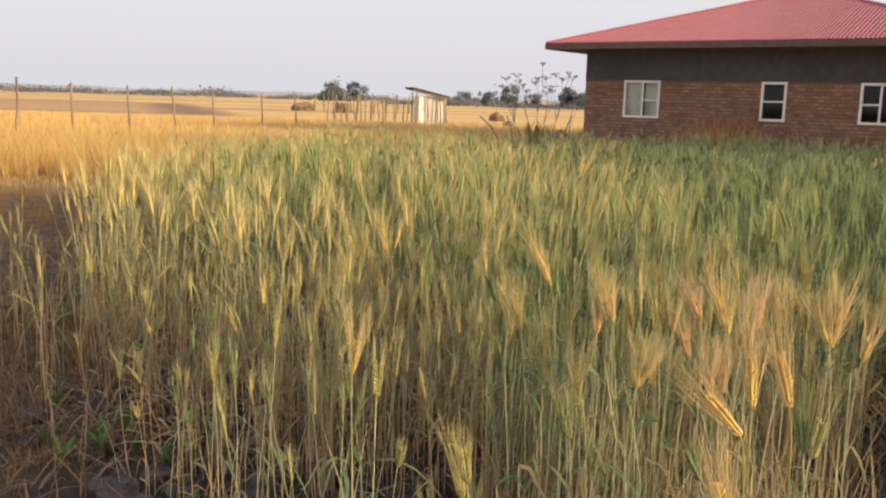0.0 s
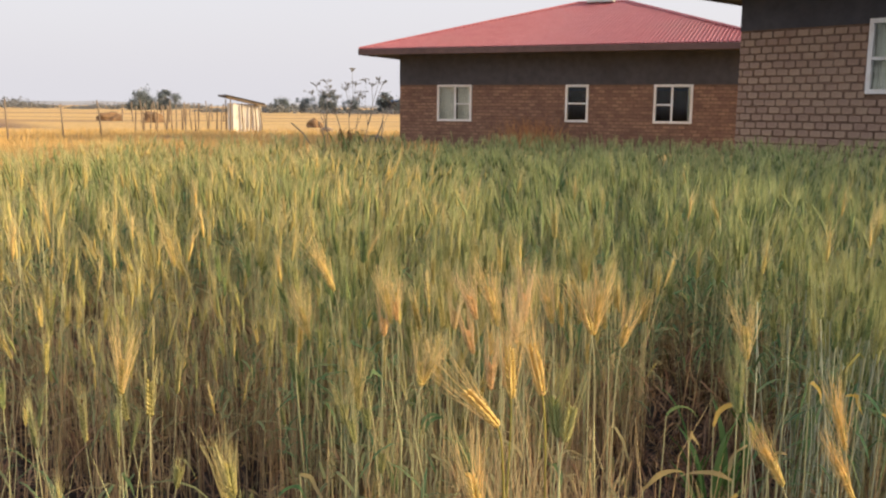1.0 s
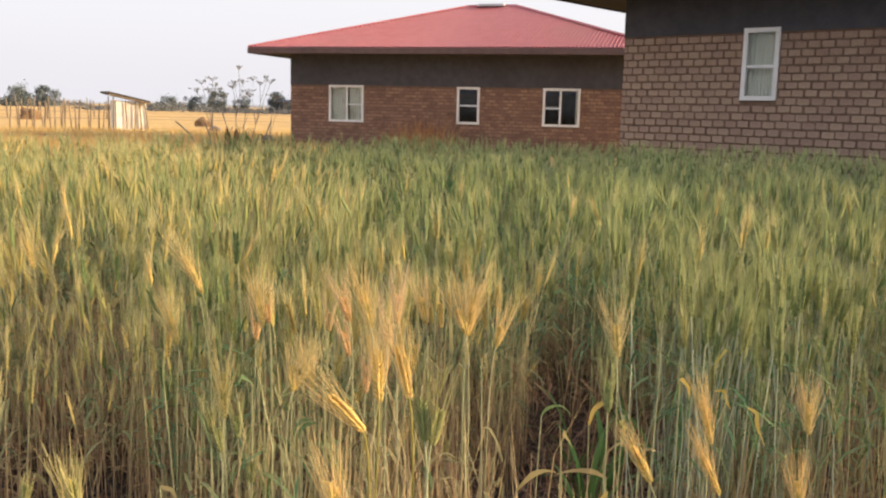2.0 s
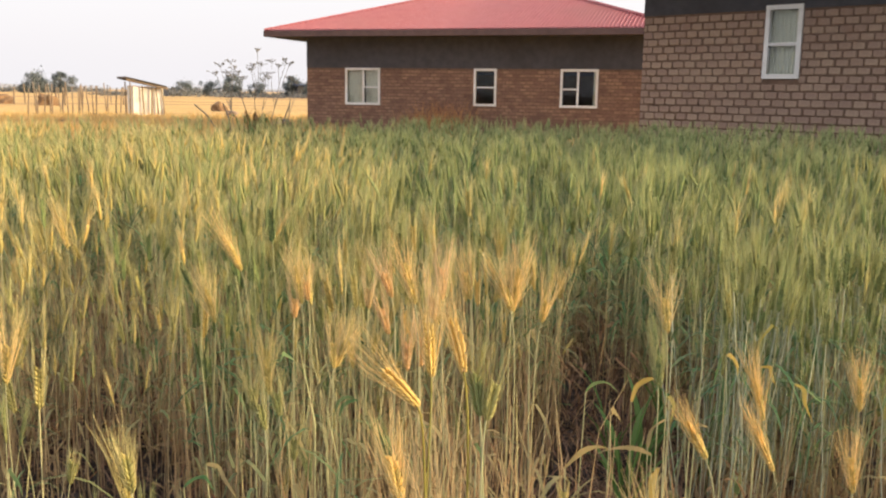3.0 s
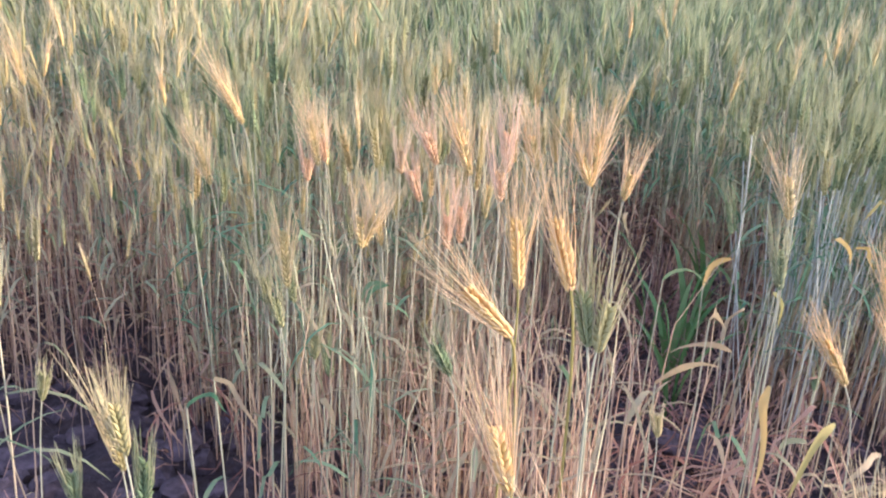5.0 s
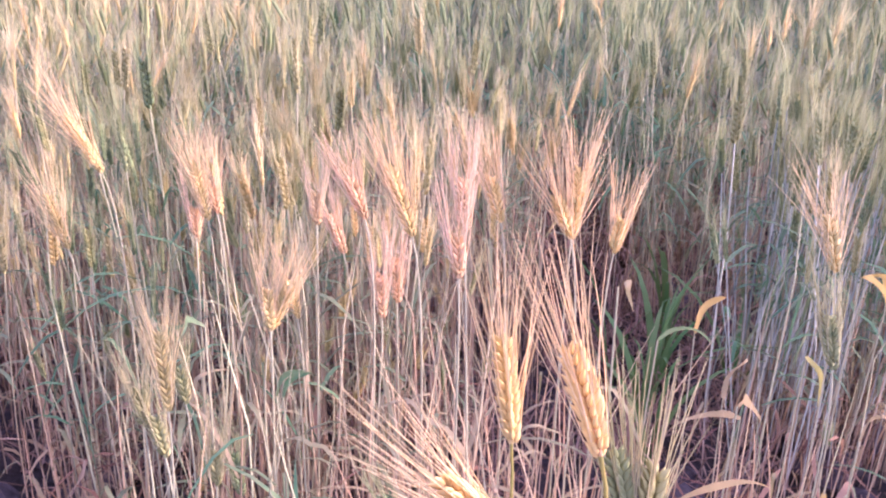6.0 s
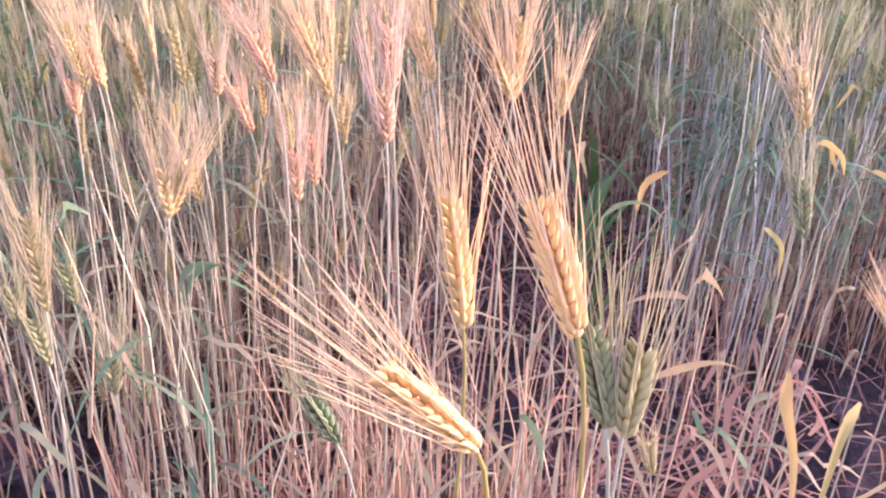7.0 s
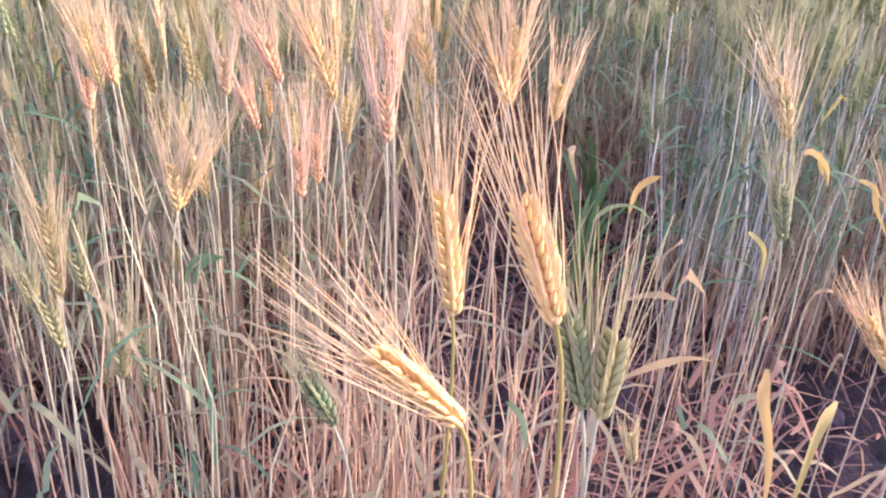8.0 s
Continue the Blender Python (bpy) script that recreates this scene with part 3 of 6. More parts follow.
def wheat_shape(level, seed):
    """One wheat stalk, 0.8 m high. level 1: near, 2: middle, 3: far."""
    rng, s = random.Random(seed), Shape()
    top, ear = 0.695, rng.uniform(0.075, 0.09)
    if level == 1:
        knots = np.linspace(0, top, 5)
        earless = seed < 108 and seed % 8
        nod = (rng.uniform(-0.05, 0.05), rng.uniform(-0.05, 0.05), top) if earless else (0, 0, top)
        s.tube([(rng.uniform(-0.006, 0.006) * (k > 0), rng.uniform(-0.006, 0.006) * (k > 0), z) for k, z in enumerate(knots[:-1])] + [nod], (0.0021, 0.0021, 0.0018, 0.0014, 0.0003) if earless else (0.0021, 0.0021, 0.0019, 0.0017, 0.0014), 3, 0)
        for z, big in ((rng.uniform(0.06, 0.2), 0), (rng.uniform(0.25, 0.38), 0), (rng.uniform(0.42, 0.55), 1)):
            if big and seed < 108 and rng.random() < 0.4:
                continue
            w = rng.uniform(0.006, 0.012)
            reach, az = rng.uniform(0.06, 0.18) if big else rng.uniform(0.02, 0.09), rng.uniform(0, 6.28)
            pts = leaf_arc(rng, z, reach, rng.uniform(0.06, 0.18) if big else rng.uniform(0.0, 0.08), rng.uniform(0.08, 0.16) if big else rng.uniform(0.08, 0.2), 5, az)
            w *= 0.9 if big else 0.42
            s.blade(pts, (w * 0.6, w, w * 0.9, w * 0.6, 0.0008), 1)
        if seed >= 108:
            for k in range(2):
                w, az, z = rng.uniform(0.005, 0.010), rng.uniform(0, 6.28), rng.uniform(0.15, 0.6)
                s.blade(leaf_arc(rng, z, rng.uniform(0.07, 0.2), rng.uniform(0.05, 0.18), rng.uniform(0.1, 0.3), 5, az), (w * 0.6, w, w * 0.9, w * 0.6, 0.0008), 1)
        elif earless:
            return s.arrays()
        s.tube([(0, 0, top), (0, 0, top + ear)], (0.003, 0.0015), 3, 2)
        n = 8
        for k in range(n):
            z, r = top + ear * (k / n), 0.0044 * (1 - 0.35 * abs(k / n - 0.35))
            for side in (-1, 1):
                o = 0.0045 * side
                zz = z + (0.5 * ear / n if side > 0 else 0)
                s.kernel((o * 0.6, 0, zz), (o * 1.7, 0.002 * side, zz + 0.017), r, 2)
                al = rng.uniform(0.06, 0.1)
                for turn in (-0.9, 0.0, 0.9):
                    sp = abs(rng.gauss(0.1, 0.2))
                    az = (0 if side > 0 else math.pi) + turn + rng.uniform(-0.6, 0.6)
                    s.hair((o * 1.7, 0, zz + 0.014), (o + al * sp * math.cos(az), al * sp * math.sin(az), zz + 0.014 + al * rng.uniform(0.7, 1.15)), 0.0013, rng.uniform(0, 3.14), 3)
    elif level == 2:
        s.tube([(0, 0, 0), (rng.uniform(-0.01, 0.01), rng.uniform(-0.01, 0.01), 0.35), (0, 0, top)], (0.0026, 0.0024, 0.0017), 3, 0)
        for z in (rng.uniform(0.06, 0.2), rng.uniform(0.18, 0.32), rng.uniform(0.3, 0.45), rng.uniform(0.42, 0.58)):
            w = rng.uniform(0.008, 0.014)
            s.blade(leaf_arc(rng, z, rng.uniform(0.07, 0.21), rng.uniform(0.06, 0.17), rng.uniform(0.08, 0.22), 4, rng.uniform(0, 6.28)), (w, w, w * 0.7, 0.001), 1)
        s.tube([(0, 0, top), (0.001, 0, top + ear * 0.35), (0, 0.001, top + ear * 0.75), (0, 0, top + ear)], (0.003, 0.0068, 0.006, 0.002), 4, 2)
        plume = seed >= 340
        for k in range(70 if plume else 40):
            az, z = rng.uniform(0, 6.28), top + ear * rng.uniform(0.1, 1)
            al, sp = (rng.uniform(0.06, 0.13), abs(rng.gauss(0, 0.3))) if plume else (rng.uniform(0.05, 0.11), abs(rng.gauss(0, 0.26)))
            s.hair((0, 0, z), (al * sp * math.cos(az), al * sp * math.sin(az), z + al), 0.0018, rng.uniform(0, 3.14), 3)
    else:
        s.tube([(0, 0, 0.05), (0, 0, top)], (0.0035, 0.0025), 3, 0)
        for k in range(3):
            w, z = rng.uniform(0.014, 0.024), rng.uniform(0.2, 0.52)
            s.blade(leaf_arc(rng, z, rng.uniform(0.05, 0.2), rng.uniform(0.12, 0.28), rng.uniform(0.02, 0.2), 3, rng.uniform(0, 6.28)), (w, w, 0.003), 1)
        s.kernel((0, 0, top - 0.005), (0, 0, top + ear), 0.008, 2)
        for k in range(14):
            az, sp = rng.uniform(0, 6.28), abs(rng.gauss(0, 0.028))
            s.hair((0, 0, top + ear * rng.uniform(0.1, 0.8)), (sp * math.cos(az), sp * math.sin(az), top + ear * rng.uniform(0.6, 1) + rng.uniform(0.03, 0.08)), 0.0036, rng.uniform(0, 3.14), 3)
    return s.arrays()


def stand(name, label, shapes, pos, height, ripe, mats, bend, seed, category="wheat", nominal=0.8, tilt=0.055, sway=0.0):
    """Many plants gathered into one mesh: every plant takes one of the shapes, turned, scaled and bent."""
    rs = np.random.RandomState(seed)
    vs, fs, ms, rp, base = [], [], [], [], 0
    which = rs.randint(0, len(shapes), len(pos))
    for k, (v, f, m) in enumerate(shapes):
        sel = np.where(which == k)[0]
        if not len(sel):
            continue
        n = len(sel)
        yaw = rs.uniform(0, 2 * np.pi, n)
        sc = height[sel] / nominal
        c, s = np.cos(yaw)[:, None], np.sin(yaw)[:, None]
        wide = np.clip(sc, 0.8, 1.15)[:, None]
        x = (v[:, 0] * c - v[:, 1] * s) * wide
        y = (v[:, 0] * s + v[:, 1] * c) * wide
        z = v[:, 2] * sc[:, None]
        t = v[:, 2] / nominal
        az, amt = rs.uniform(0, 2 * np.pi, n), np.abs(rs.normal(0, bend, n))
        lean = amt[:, None] * t ** 2.0
        tx, ty = rs.normal(0, tilt, (2, n, 1))
        if sway:
            tx += sway * np.array([[noise.noise(Vector((a * 1.3, b * 1.3, 20.0)))] for a, b in pos[sel]])
            ty += sway * np.array([[noise.noise(Vector((a * 1.3, b * 1.3, 30.0)))] for a, b in pos[sel]])
        x += np.cos(az)[:, None] * lean + tx * z + pos[sel, 0:1]
        y += np.sin(az)[:, None] * lean + ty * z + pos[sel, 1:2]
        z -= 0.5 * lean ** 2 / nominal
        vs.append(np.stack([x, y, z], -1).reshape(-1, 3))
        fs.append((f[None] + (np.arange(n) * len(v))[:, None, None]).reshape(-1, 3) + base)
        ms.append(np.tile(m, n))
        rp.append(np.repeat(ripe[sel], len(v)))
        base += n * len(v)
    v, f, m, r = np.concatenate(vs), np.concatenate(fs), np.concatenate(ms), np.concatenate(rp)
    return raw_mesh(name, label, v, f, m, r, mats, category)


def raw_mesh(name, label, v, f, m, r, mats, category="", kind="stuff", parent=None):
    me = bpy.data.meshes.new(name)
    me.vertices.add(len(v))
    me.vertices.foreach_set("co", v.astype(np.float32).ravel())
    me.loops.add(3 * len(f))
    me.loops.foreach_set("vertex_index", f.astype(np.int32).ravel())
    me.polygons.add(len(f))
    me.polygons.foreach_set("loop_start", np.arange(0, 3 * len(f), 3, dtype=np.int32))
    me.polygons.foreach_set("material_index", m.astype(np.int32))
    for mt in mats:
        me.materials.append(mt)
    me.attributes.new("ripe", "FLOAT", "POINT").data.foreach_set("value", r.astype(np.float32))
    me.update(calc_edges=True)
    me.validate()
    ob = new(name, me)
    ob.parent = parent
    return tagged(ob, label, category, kind=kind)


PLOT = np.array([(-0.5, 3.1), (-1.15, 4.1), (-2.1, 6.1), (-2.0, 9.0), (-1.6, 11.2), (2.0, 13.8), (5.0, 13.6), (8.0, 10.9), (10.2, 7.2), (9.0, 4.5), (5.0, 2.4), (2.4, 1.8), (1.3, 1.85), (0.66, 1.78), (0.5, 2.4), (0.1, 2.8)])


def inside(x, y, poly):
    hit = np.zeros(len(x), bool)
    for (x0, y0), (x1, y1) in zip(poly, np.roll(poly, -1, 0)):
        cross = ((y0 > y) != (y1 > y)) & (x < (x1 - x0) * (y - y0) / (y1 - y0 + 1e-12) + x0)
        hit ^= cross
    return hit


def bare(x, y):
    """How thin the stand is (0 full, 1 bare)."""
    out = np.zeros(len(x))
    for cx, cy, rx, ry, amount in ((0.75, 2.72, 0.4, 0.2, 0.2), (0.50, 2.45, 0.2, 0.4, 0.55), (0.45, 2.1, 0.22, 0.3, 0.8), (-0.9, 3.4, 0.3, 0.35, 0.8), (1.6, 2.6, 0.27, 0.3, 1.0), (1.3, 2.2, 0.22, 0.32, 0.96), (1.85, 2.9, 0.22, 0.25, 0.94), (1.43, 2.66, 0.2, 0.3, 0.98), (1.14, 2.15, 0.14, 0.24, 0.9), (2.2, 3.35, 0.22, 0.26, 0.75), (-0.4, 3.05, 0.8, 0.25, 0.5), (1.85, 2.02, 0.4, 0.26, 0.92), (1.5, 1.88, 0.2, 0.12, 0.6), (2.0, 4.8, 0.45, 0.5, 0.6), (-0.1, 3.3, 0.7, 0.35, 0.45), (1.15, 2.0, 0.2, 0.3, 0.5), (-0.05, 2.88, 0.45, 0.36, 0.97), (-1.5, 3.6, 0.6, 0.9, 0.85), (-2.2, 5.0, 0.5, 1.3, 0.8), (-0.7, 3.0, 0.5, 0.4, 0.6), (2.6, 2.4, 0.8, 0.5, 0.2)):
        d = ((x - cx) / rx) ** 2 + ((y - cy) / ry) ** 2
        out = np.maximum(out, amount * np.clip(1.4 - d, 0, 1))
    return out


def lane(x, y):
    """The nearly bare strip that runs back from the ripe clump into the stand."""
    return (np.abs(x - 1.27 - 0.5 * (y - 2.2)) < 0.15 + 0.03 * np.sin(7 * y)) & (y > 2.1) & (y < 4.2)


def ripeness(x, y, rs):
    front = np.clip(1 - (y - 1.6 - 0.25 * np.abs(x - 0.6)) / 4.2, 0, 1)
    clump = np.exp(-(((x - 0.95) / 0.33) ** 2 + ((y - 1.9) / 0.5) ** 2))
    leftish = np.clip((1.5 - x) / 5, 0, 1)
    wave = np.array([noise.noise(Vector((a * 0.9, b * 0.9, 3.0))) for a, b in zip(x, y)])
    tuft = np.array([noise.noise(Vector((a * 2.6, b * 2.6, 13.0))) for a, b in zip(x, y)])
    bluish = 0.35 * np.clip((x - 1.35) / 0.4, 0, 1) * np.clip((4.2 - y) / 0.8, 0, 1) * np.clip((3.0 - x) / 0.4, 0, 1)
    bluish = bluish + 0.5 * np.exp(-((x - 2.1) / 0.9) ** 2 - ((y - 4.9) / 1.0) ** 2) - 0.16 * np.clip((x - 2.6) / 0.8, 0, 1)
    bluish = bluish + 0.5 * np.clip((x - 0.6 - 0.1 * y) / 1.1, 0, 1) * np.clip((y - 3.2) / 0.8, 0, 1)
    olive = 0.75 * np.exp(-((x - 0.5) / 0.28) ** 2 - ((y - 2.55) / 0.7) ** 2)
    edge = -olive + 0.28 * np.exp(-((x + 0.1) / 0.7) ** 2 - ((y - 3.5) / 0.9) ** 2)
    patch = np.array([noise.noise(Vector((a * 0.42, b * 0.42, 9.0))) for a, b in zip(x, y)]) * np.clip((y - 3.5) / 2, 0, 1)
    rim = 0.3 * np.clip((y - 12.3 + 0.02 * x) / 1.0, 0, 1) * np.clip((4.5 - x) / 2, 0, 1)
    return np.clip(0.09 + rim + 0.45 * patch + edge + 0.2 * front + 0.5 * clump + 0.5 * leftish - bluish + 0.52 * wave + 0.3 * tuft + rs.normal(0, 0.15, len(x)), 0, 1)


def sow(rs, per_m2, lo, hi, tillers):
    """Places of stalks: tussocks of a few tillers each, within the plot, between two distances from the plot's near corner."""
    x0, y0, x1, y1 = -3.2, 1.4, 10.5, 14.0
    n = int(per_m2 / tillers * (x1 - x0) * (y1 - y0))
    c = np.stack([rs.uniform(x0, x1, n), rs.uniform(y0, y1, n)], 1)
    d = np.hypot(c[:, 0] - 0.5, c[:, 1] - 1.0)
    az = np.degrees(np.arctan2(c[:, 0] - 0.3, c[:, 1] - 0.4))
    c = c[(d > lo) & (d <= hi) & inside(c[:, 0], c[:, 1], PLOT) & (az > -34) & (az < 64)]
    c = c[rs.uniform(0, 1, len(c)) > bare(c[:, 0], c[:, 1])]
    gap = np.array([noise.noise(Vector((a * 1.5, b * 1.5, 7.0))) for a, b in c])
    c = c[(gap > -0.22) | (c[:, 1] < 3.0) | (rs.uniform(0, 1, len(c)) < 0.3)]
    k = rs.poisson(tillers, len(c)) + 1
    p = np.repeat(c, k, 0)
    own = np.repeat(rs.normal(0, 1, (len(c), 2)), k, 0)
    return p + rs.normal(0, 0.022 + 0.005 * lo, p.shape), own


rs = np.random.RandomState(11)
WHEAT = (STEM, LEAF, EAR, AWN)
for name, level, lo, hi, dens, till, kinds, tall, bend in (("wheat_front", 1, 0.0, 3.0, 285, 4, 16, (0.74, 0.095), 0.055), ("wheat_middle", 2, 3.0, 6.3, 230, 6, 12, (0.77, 0.1), 0.12), ("wheat_back", 3, 6.3, 14.0, 170, 9, 10, (0.79, 0.085), 0.14)):
    pos, own = sow(rs, dens, lo, hi, till)
    swell = np.array([noise.noise(Vector((a * 1.9, b * 1.9, 40.0))) for a, b in pos])
    hgt = np.clip(rs.normal(*tall, len(pos)) + 0.045 * own[:, 0] + (0.0 if level == 1 else 0.11) * swell, 0.5, 0.97)
    small = rs.uniform(0, 1, len(pos)) < (0.4 if level < 3 else 0.25)
    hgt[small] *= rs.uniform(0.5, 0.85, small.sum())
    ripe = np.clip(ripeness(pos[:, 0], pos[:, 1], rs) + 0.18 * own[:, 1], 0, 1.0 if level == 1 else 0.74)
    shapes = [wheat_shape(level, 100 * level + k) for k in range(kinds)]
    # gaps of bare soil between the rows at the plot's near left
    gap = np.array([noise.noise(Vector((a * 3.4, b * 3.4, 21.0))) for a, b in pos])
    thin = np.clip((0.75 - pos[:, 0]) / 0.4, 0, 1) * np.clip((4.9 - pos[:, 1]) / 0.8, 0, 1)
    full = (gap > 0.05 - 0.75 * (1 - thin)) & ~((pos[:, 0] < -0.45) & (pos[:, 1] < 3.75)) & ~(lane(pos[:, 0], pos[:, 1]) & (np.random.RandomState(5).uniform(0, 1, len(pos)) < 0.85))
    pos, hgt, ripe = pos[full], hgt[full], ripe[full]
    close = (np.hypot(pos[:, 0] - 0.5, pos[:, 1] - 1.0) < 1.65) & (level == 1)
    for some, forms in ((close, shapes[1:4] + shapes[5:8]), (~close, shapes)):
        if some.any():
            stand(name, "standing bearded wheat, blue-green turning straw gold", forms, pos[some], hgt[some], ripe[some], WHEAT, bend, 40 + level, tilt=0.05 if level == 1 else 0.085, sway=0.0 if level == 1 else 0.28)

# a tuft of blue-green stalks behind the gap, and straight straws at the plot's near corner
for name, n, x0, y0, dx, dy, lo, hi, tall, label in (("wheat_tuft", 16, 1.74, 2.36, 0.07, 0.1, 0.0, 0.3, 0.74, "tuft of blue-grey wheat culms beside bare soil"), ("wheat_tuft", 80, 2.0, 2.55, 0.11, 0.12, 0.0, 0.2, 0.76, "tuft of blue-green wheat stalks beside bare soil"), ("wheat_tuft", 60, 2.35, 2.75, 0.14, 0.12, 0.0, 0.25, 0.74, "tuft of blue-green wheat stalks beside bare soil"), ("wheat_corner", 18, 0.6, 2.42, 0.12, 0.2, 0.1, 0.55, 0.7, "straight half-ripe straws at the plot's near corner")):
    tuft = np.stack([rs.normal(x0, dx, n), rs.normal(y0, dy, n)], 1)
    stand(name, label, [wheat_shape(1, 101 + k) for k in range(3 if "corner" in name else 15)], tuft, rs.normal(tall, 0.07, n).clip(0.45, 0.9), rs.uniform(lo, hi, n), WHEAT if "corner" in name else (GLAUCOUS, LEAF, EAR, AWN), 0.05, 47 + n)


# pale straws behind the ripe ears
tuft = rs.normal((0.93, 2.1), (0.16, 0.16), (50, 2))
stand("wheat_clump", "dense pale straws of the ripe clump", [wheat_shape(1, 101 + k) for k in (0, 1, 2, 4, 5, 6)], tuft, rs.normal(0.72, 0.06, 50).clip(0.5, 0.85), rs.uniform(0.8, 1.0, 50), WHEAT, 0.05, 52)

re = np.random.RandomState(79)
tuft = re.normal((0.89, 1.97), (0.09, 0.1), (36, 2))
stand("wheat_clump", "pale straws standing close behind the ripe ears", [wheat_shape(1, 101 + k) for k in (0, 2, 4, 6)], tuft, re.normal(0.64, 0.06, 36).clip(0.5, 0.74), re.uniform(0.7, 1.0, 36), WHEAT, 0.05, 54)

# sparse tufts standing out before the stand, at the plot's near left
for n, x0, y0, dx, dy, lo, hi, tall in ((17, -0.04, 2.26, 0.06, 0.09, 0.1, 0.5, 0.65), (7, -0.27, 2.56, 0.05, 0.08, 0.1, 0.5, 0.6), (7, -0.48, 2.82, 0.05, 0.08, 0.0, 0.4, 0.56), (4, -0.62, 3.0, 0.06, 0.08, 0.3, 0.9, 0.55), (6, -0.32, 2.92, 0.07, 0.08, 0.1, 0.6, 0.56)):
    tuft = np.stack([rs.normal(x0, dx, n), rs.normal(y0, dy, n)], 1)
    stand("wheat_tuft", "loose tuft of pale wheat stalks before bare soil", [wheat_shape(1, 101 + k) for k in range(7)] + [wheat_shape(1, 108 + k) for k in range(4)], tuft, rs.normal(tall, 0.08, n).clip(0.4, 0.85), rs.uniform(lo, hi, n), WHEAT, 0.04, 51 + n, tilt=0.06)

# ragged leafy stalks along the plot's left edge
n = 46
t = rs.uniform(0, 1, n)
edge_pos = np.stack([np.interp(t, (0, 0.45, 0.75, 1), (-0.4, -1.2, -1.95, -2.35)), np.interp(t, (0, 0.45, 0.75, 1), (3.15, 4.1, 5.0, 6.3))], 1) + rs.normal(0, 0.16, (n, 2))
stand("wheat_edge", "ragged half-ripe wheat along the plot's edge", [wheat_shape(2, 300 + k) for k in range(8)] + [wheat_shape(1, 101 + k) for k in range(4)], edge_pos, rs.uniform(0.35, 0.68, n), rs.uniform(0.1, 0.75, n), WHEAT, 0.09, 48)

# single half-ripe stalks that stand out beyond the edge
re = np.random.RandomState(77)
for n, x0, y0, dx, dy, lo, hi, tall in ((16, -1.86, 4.85, 0.1, 0.2, 0.2, 0.8, 0.66), (26, -1.5, 4.5, 0.12, 0.18, 0.1, 0.6, 0.66), (12, -1.2, 4.12, 0.12, 0.1, 0.2, 0.6, 0.62), (3, -1.07, 3.32, 0.04, 0.06, 0.1, 0.4, 0.52), (2, -0.78, 3.13, 0.03, 0.03, 0.0, 0.2, 0.4), (9, -0.6, 3.33, 0.05, 0.07, 0.0, 0.4, 0.62)):
    out = np.stack([re.normal(x0, dx, n), re.normal(y0, dy, n)], 1)
    stand("wheat_edge", "single half-ripe wheat stalks beyond the plot's edge", [wheat_shape(1, 101 + k) for k in range(8)], out, re.normal(tall, 0.07, n).clip(0.3, 0.8), re.uniform(lo, hi, n), WHEAT, 0.06, 70 + n, tilt=0.06)

low_front = np.stack([rs.uniform(-0.5, 0.75, 110), rs.uniform(2.75, 3.7, 110)], 1)
low_front = low_front[inside(low_front[:, 0], low_front[:, 1], PLOT) & (low_front[:, 0] > -0.4)]
stand("wheat_edge", "short half-ripe wheat in the stand's front rows", [wheat_shape(1, 108 + k) for k in range(8)], low_front, rs.uniform(0.5, 0.72, len(low_front)), rs.uniform(0.25, 0.75, len(low_front)), WHEAT, 0.06, 53)
inner = np.stack([rs.uniform(-1.0, 0.35, 150), rs.uniform(3.15, 4.3, 150)], 1)
inner = inner[inside(inner[:, 0], inner[:, 1], PLOT) & ((inner[:, 0] > -0.4) | (inner[:, 1] > 3.75))]
stand("wheat_edge", "leafy half-ripe wheat low in the plot's edge", [wheat_shape(2, 320 + k) for k in range(10)], inner, rs.uniform(0.4, 0.75, len(inner)), rs.uniform(0.15, 0.7, len(inner)), WHEAT, 0.08, 49)



# dry grass on the plain
def grass_shape(seed, blades, tall, spread, wide):
    r, s = random.Random(seed), Shape()
    for k in range(blades):
        az, h = r.uniform(0, 6.28), tall * r.uniform(0.55, 1)
        reach, bx, by = h * r.uniform(0.1, 0.5), r.uniform(-spread, spread), r.uniform(-spread, spread)
        pts = [(bx + math.cos(az) * reach * t * t, by + math.sin(az) * reach * t * t, h * (t - 0.15 * t * t)) for t in (0, 0.5, 1)]
        s.blade(pts, (wide, wide * 0.8, wide * 0.15), 0)
    return s.arrays()


def scatter(rs, n, x0, x1, y0, y1, keep):
    p = np.stack([rs.uniform(x0, x1, n), rs.uniform(y0, y1, n)], 1)
    return p[keep(p[:, 0], p[:, 1])]


tall_ears = scatter(rs, 420, -2.0, 5.5, 3.3, 8.0, lambda x, y: inside(x, y, PLOT) & (rs.uniform(0, 1, len(x)) < np.clip(1.25 - 0.16 * y - 0.1 * x, 0.1, 1)))
stand("ripe_wheat_tops", "scattered ripe wheat ears with wide pale beards", [wheat_shape(2, 340 + k) for k in range(8)], tall_ears, rs.normal(0.86, 0.05, len(tall_ears)).clip(0.72, 0.98), rs.uniform(0.5, 0.95, len(tall_ears)), WHEAT, 0.09, 50)
tall_grass = scatter(rs, 15000, -14, 1.5, 5.0, 21.5, lambda x, y: ~inside(x + 0.15, y, PLOT) & (x < -1.4 + 0.9 * np.clip(y - 11.5, 0, 2)) & (x > -0.62 * y) & (y > np.where(x < -3.6, 13.6, 8.0 - 3.5 * (x + 2.0))))
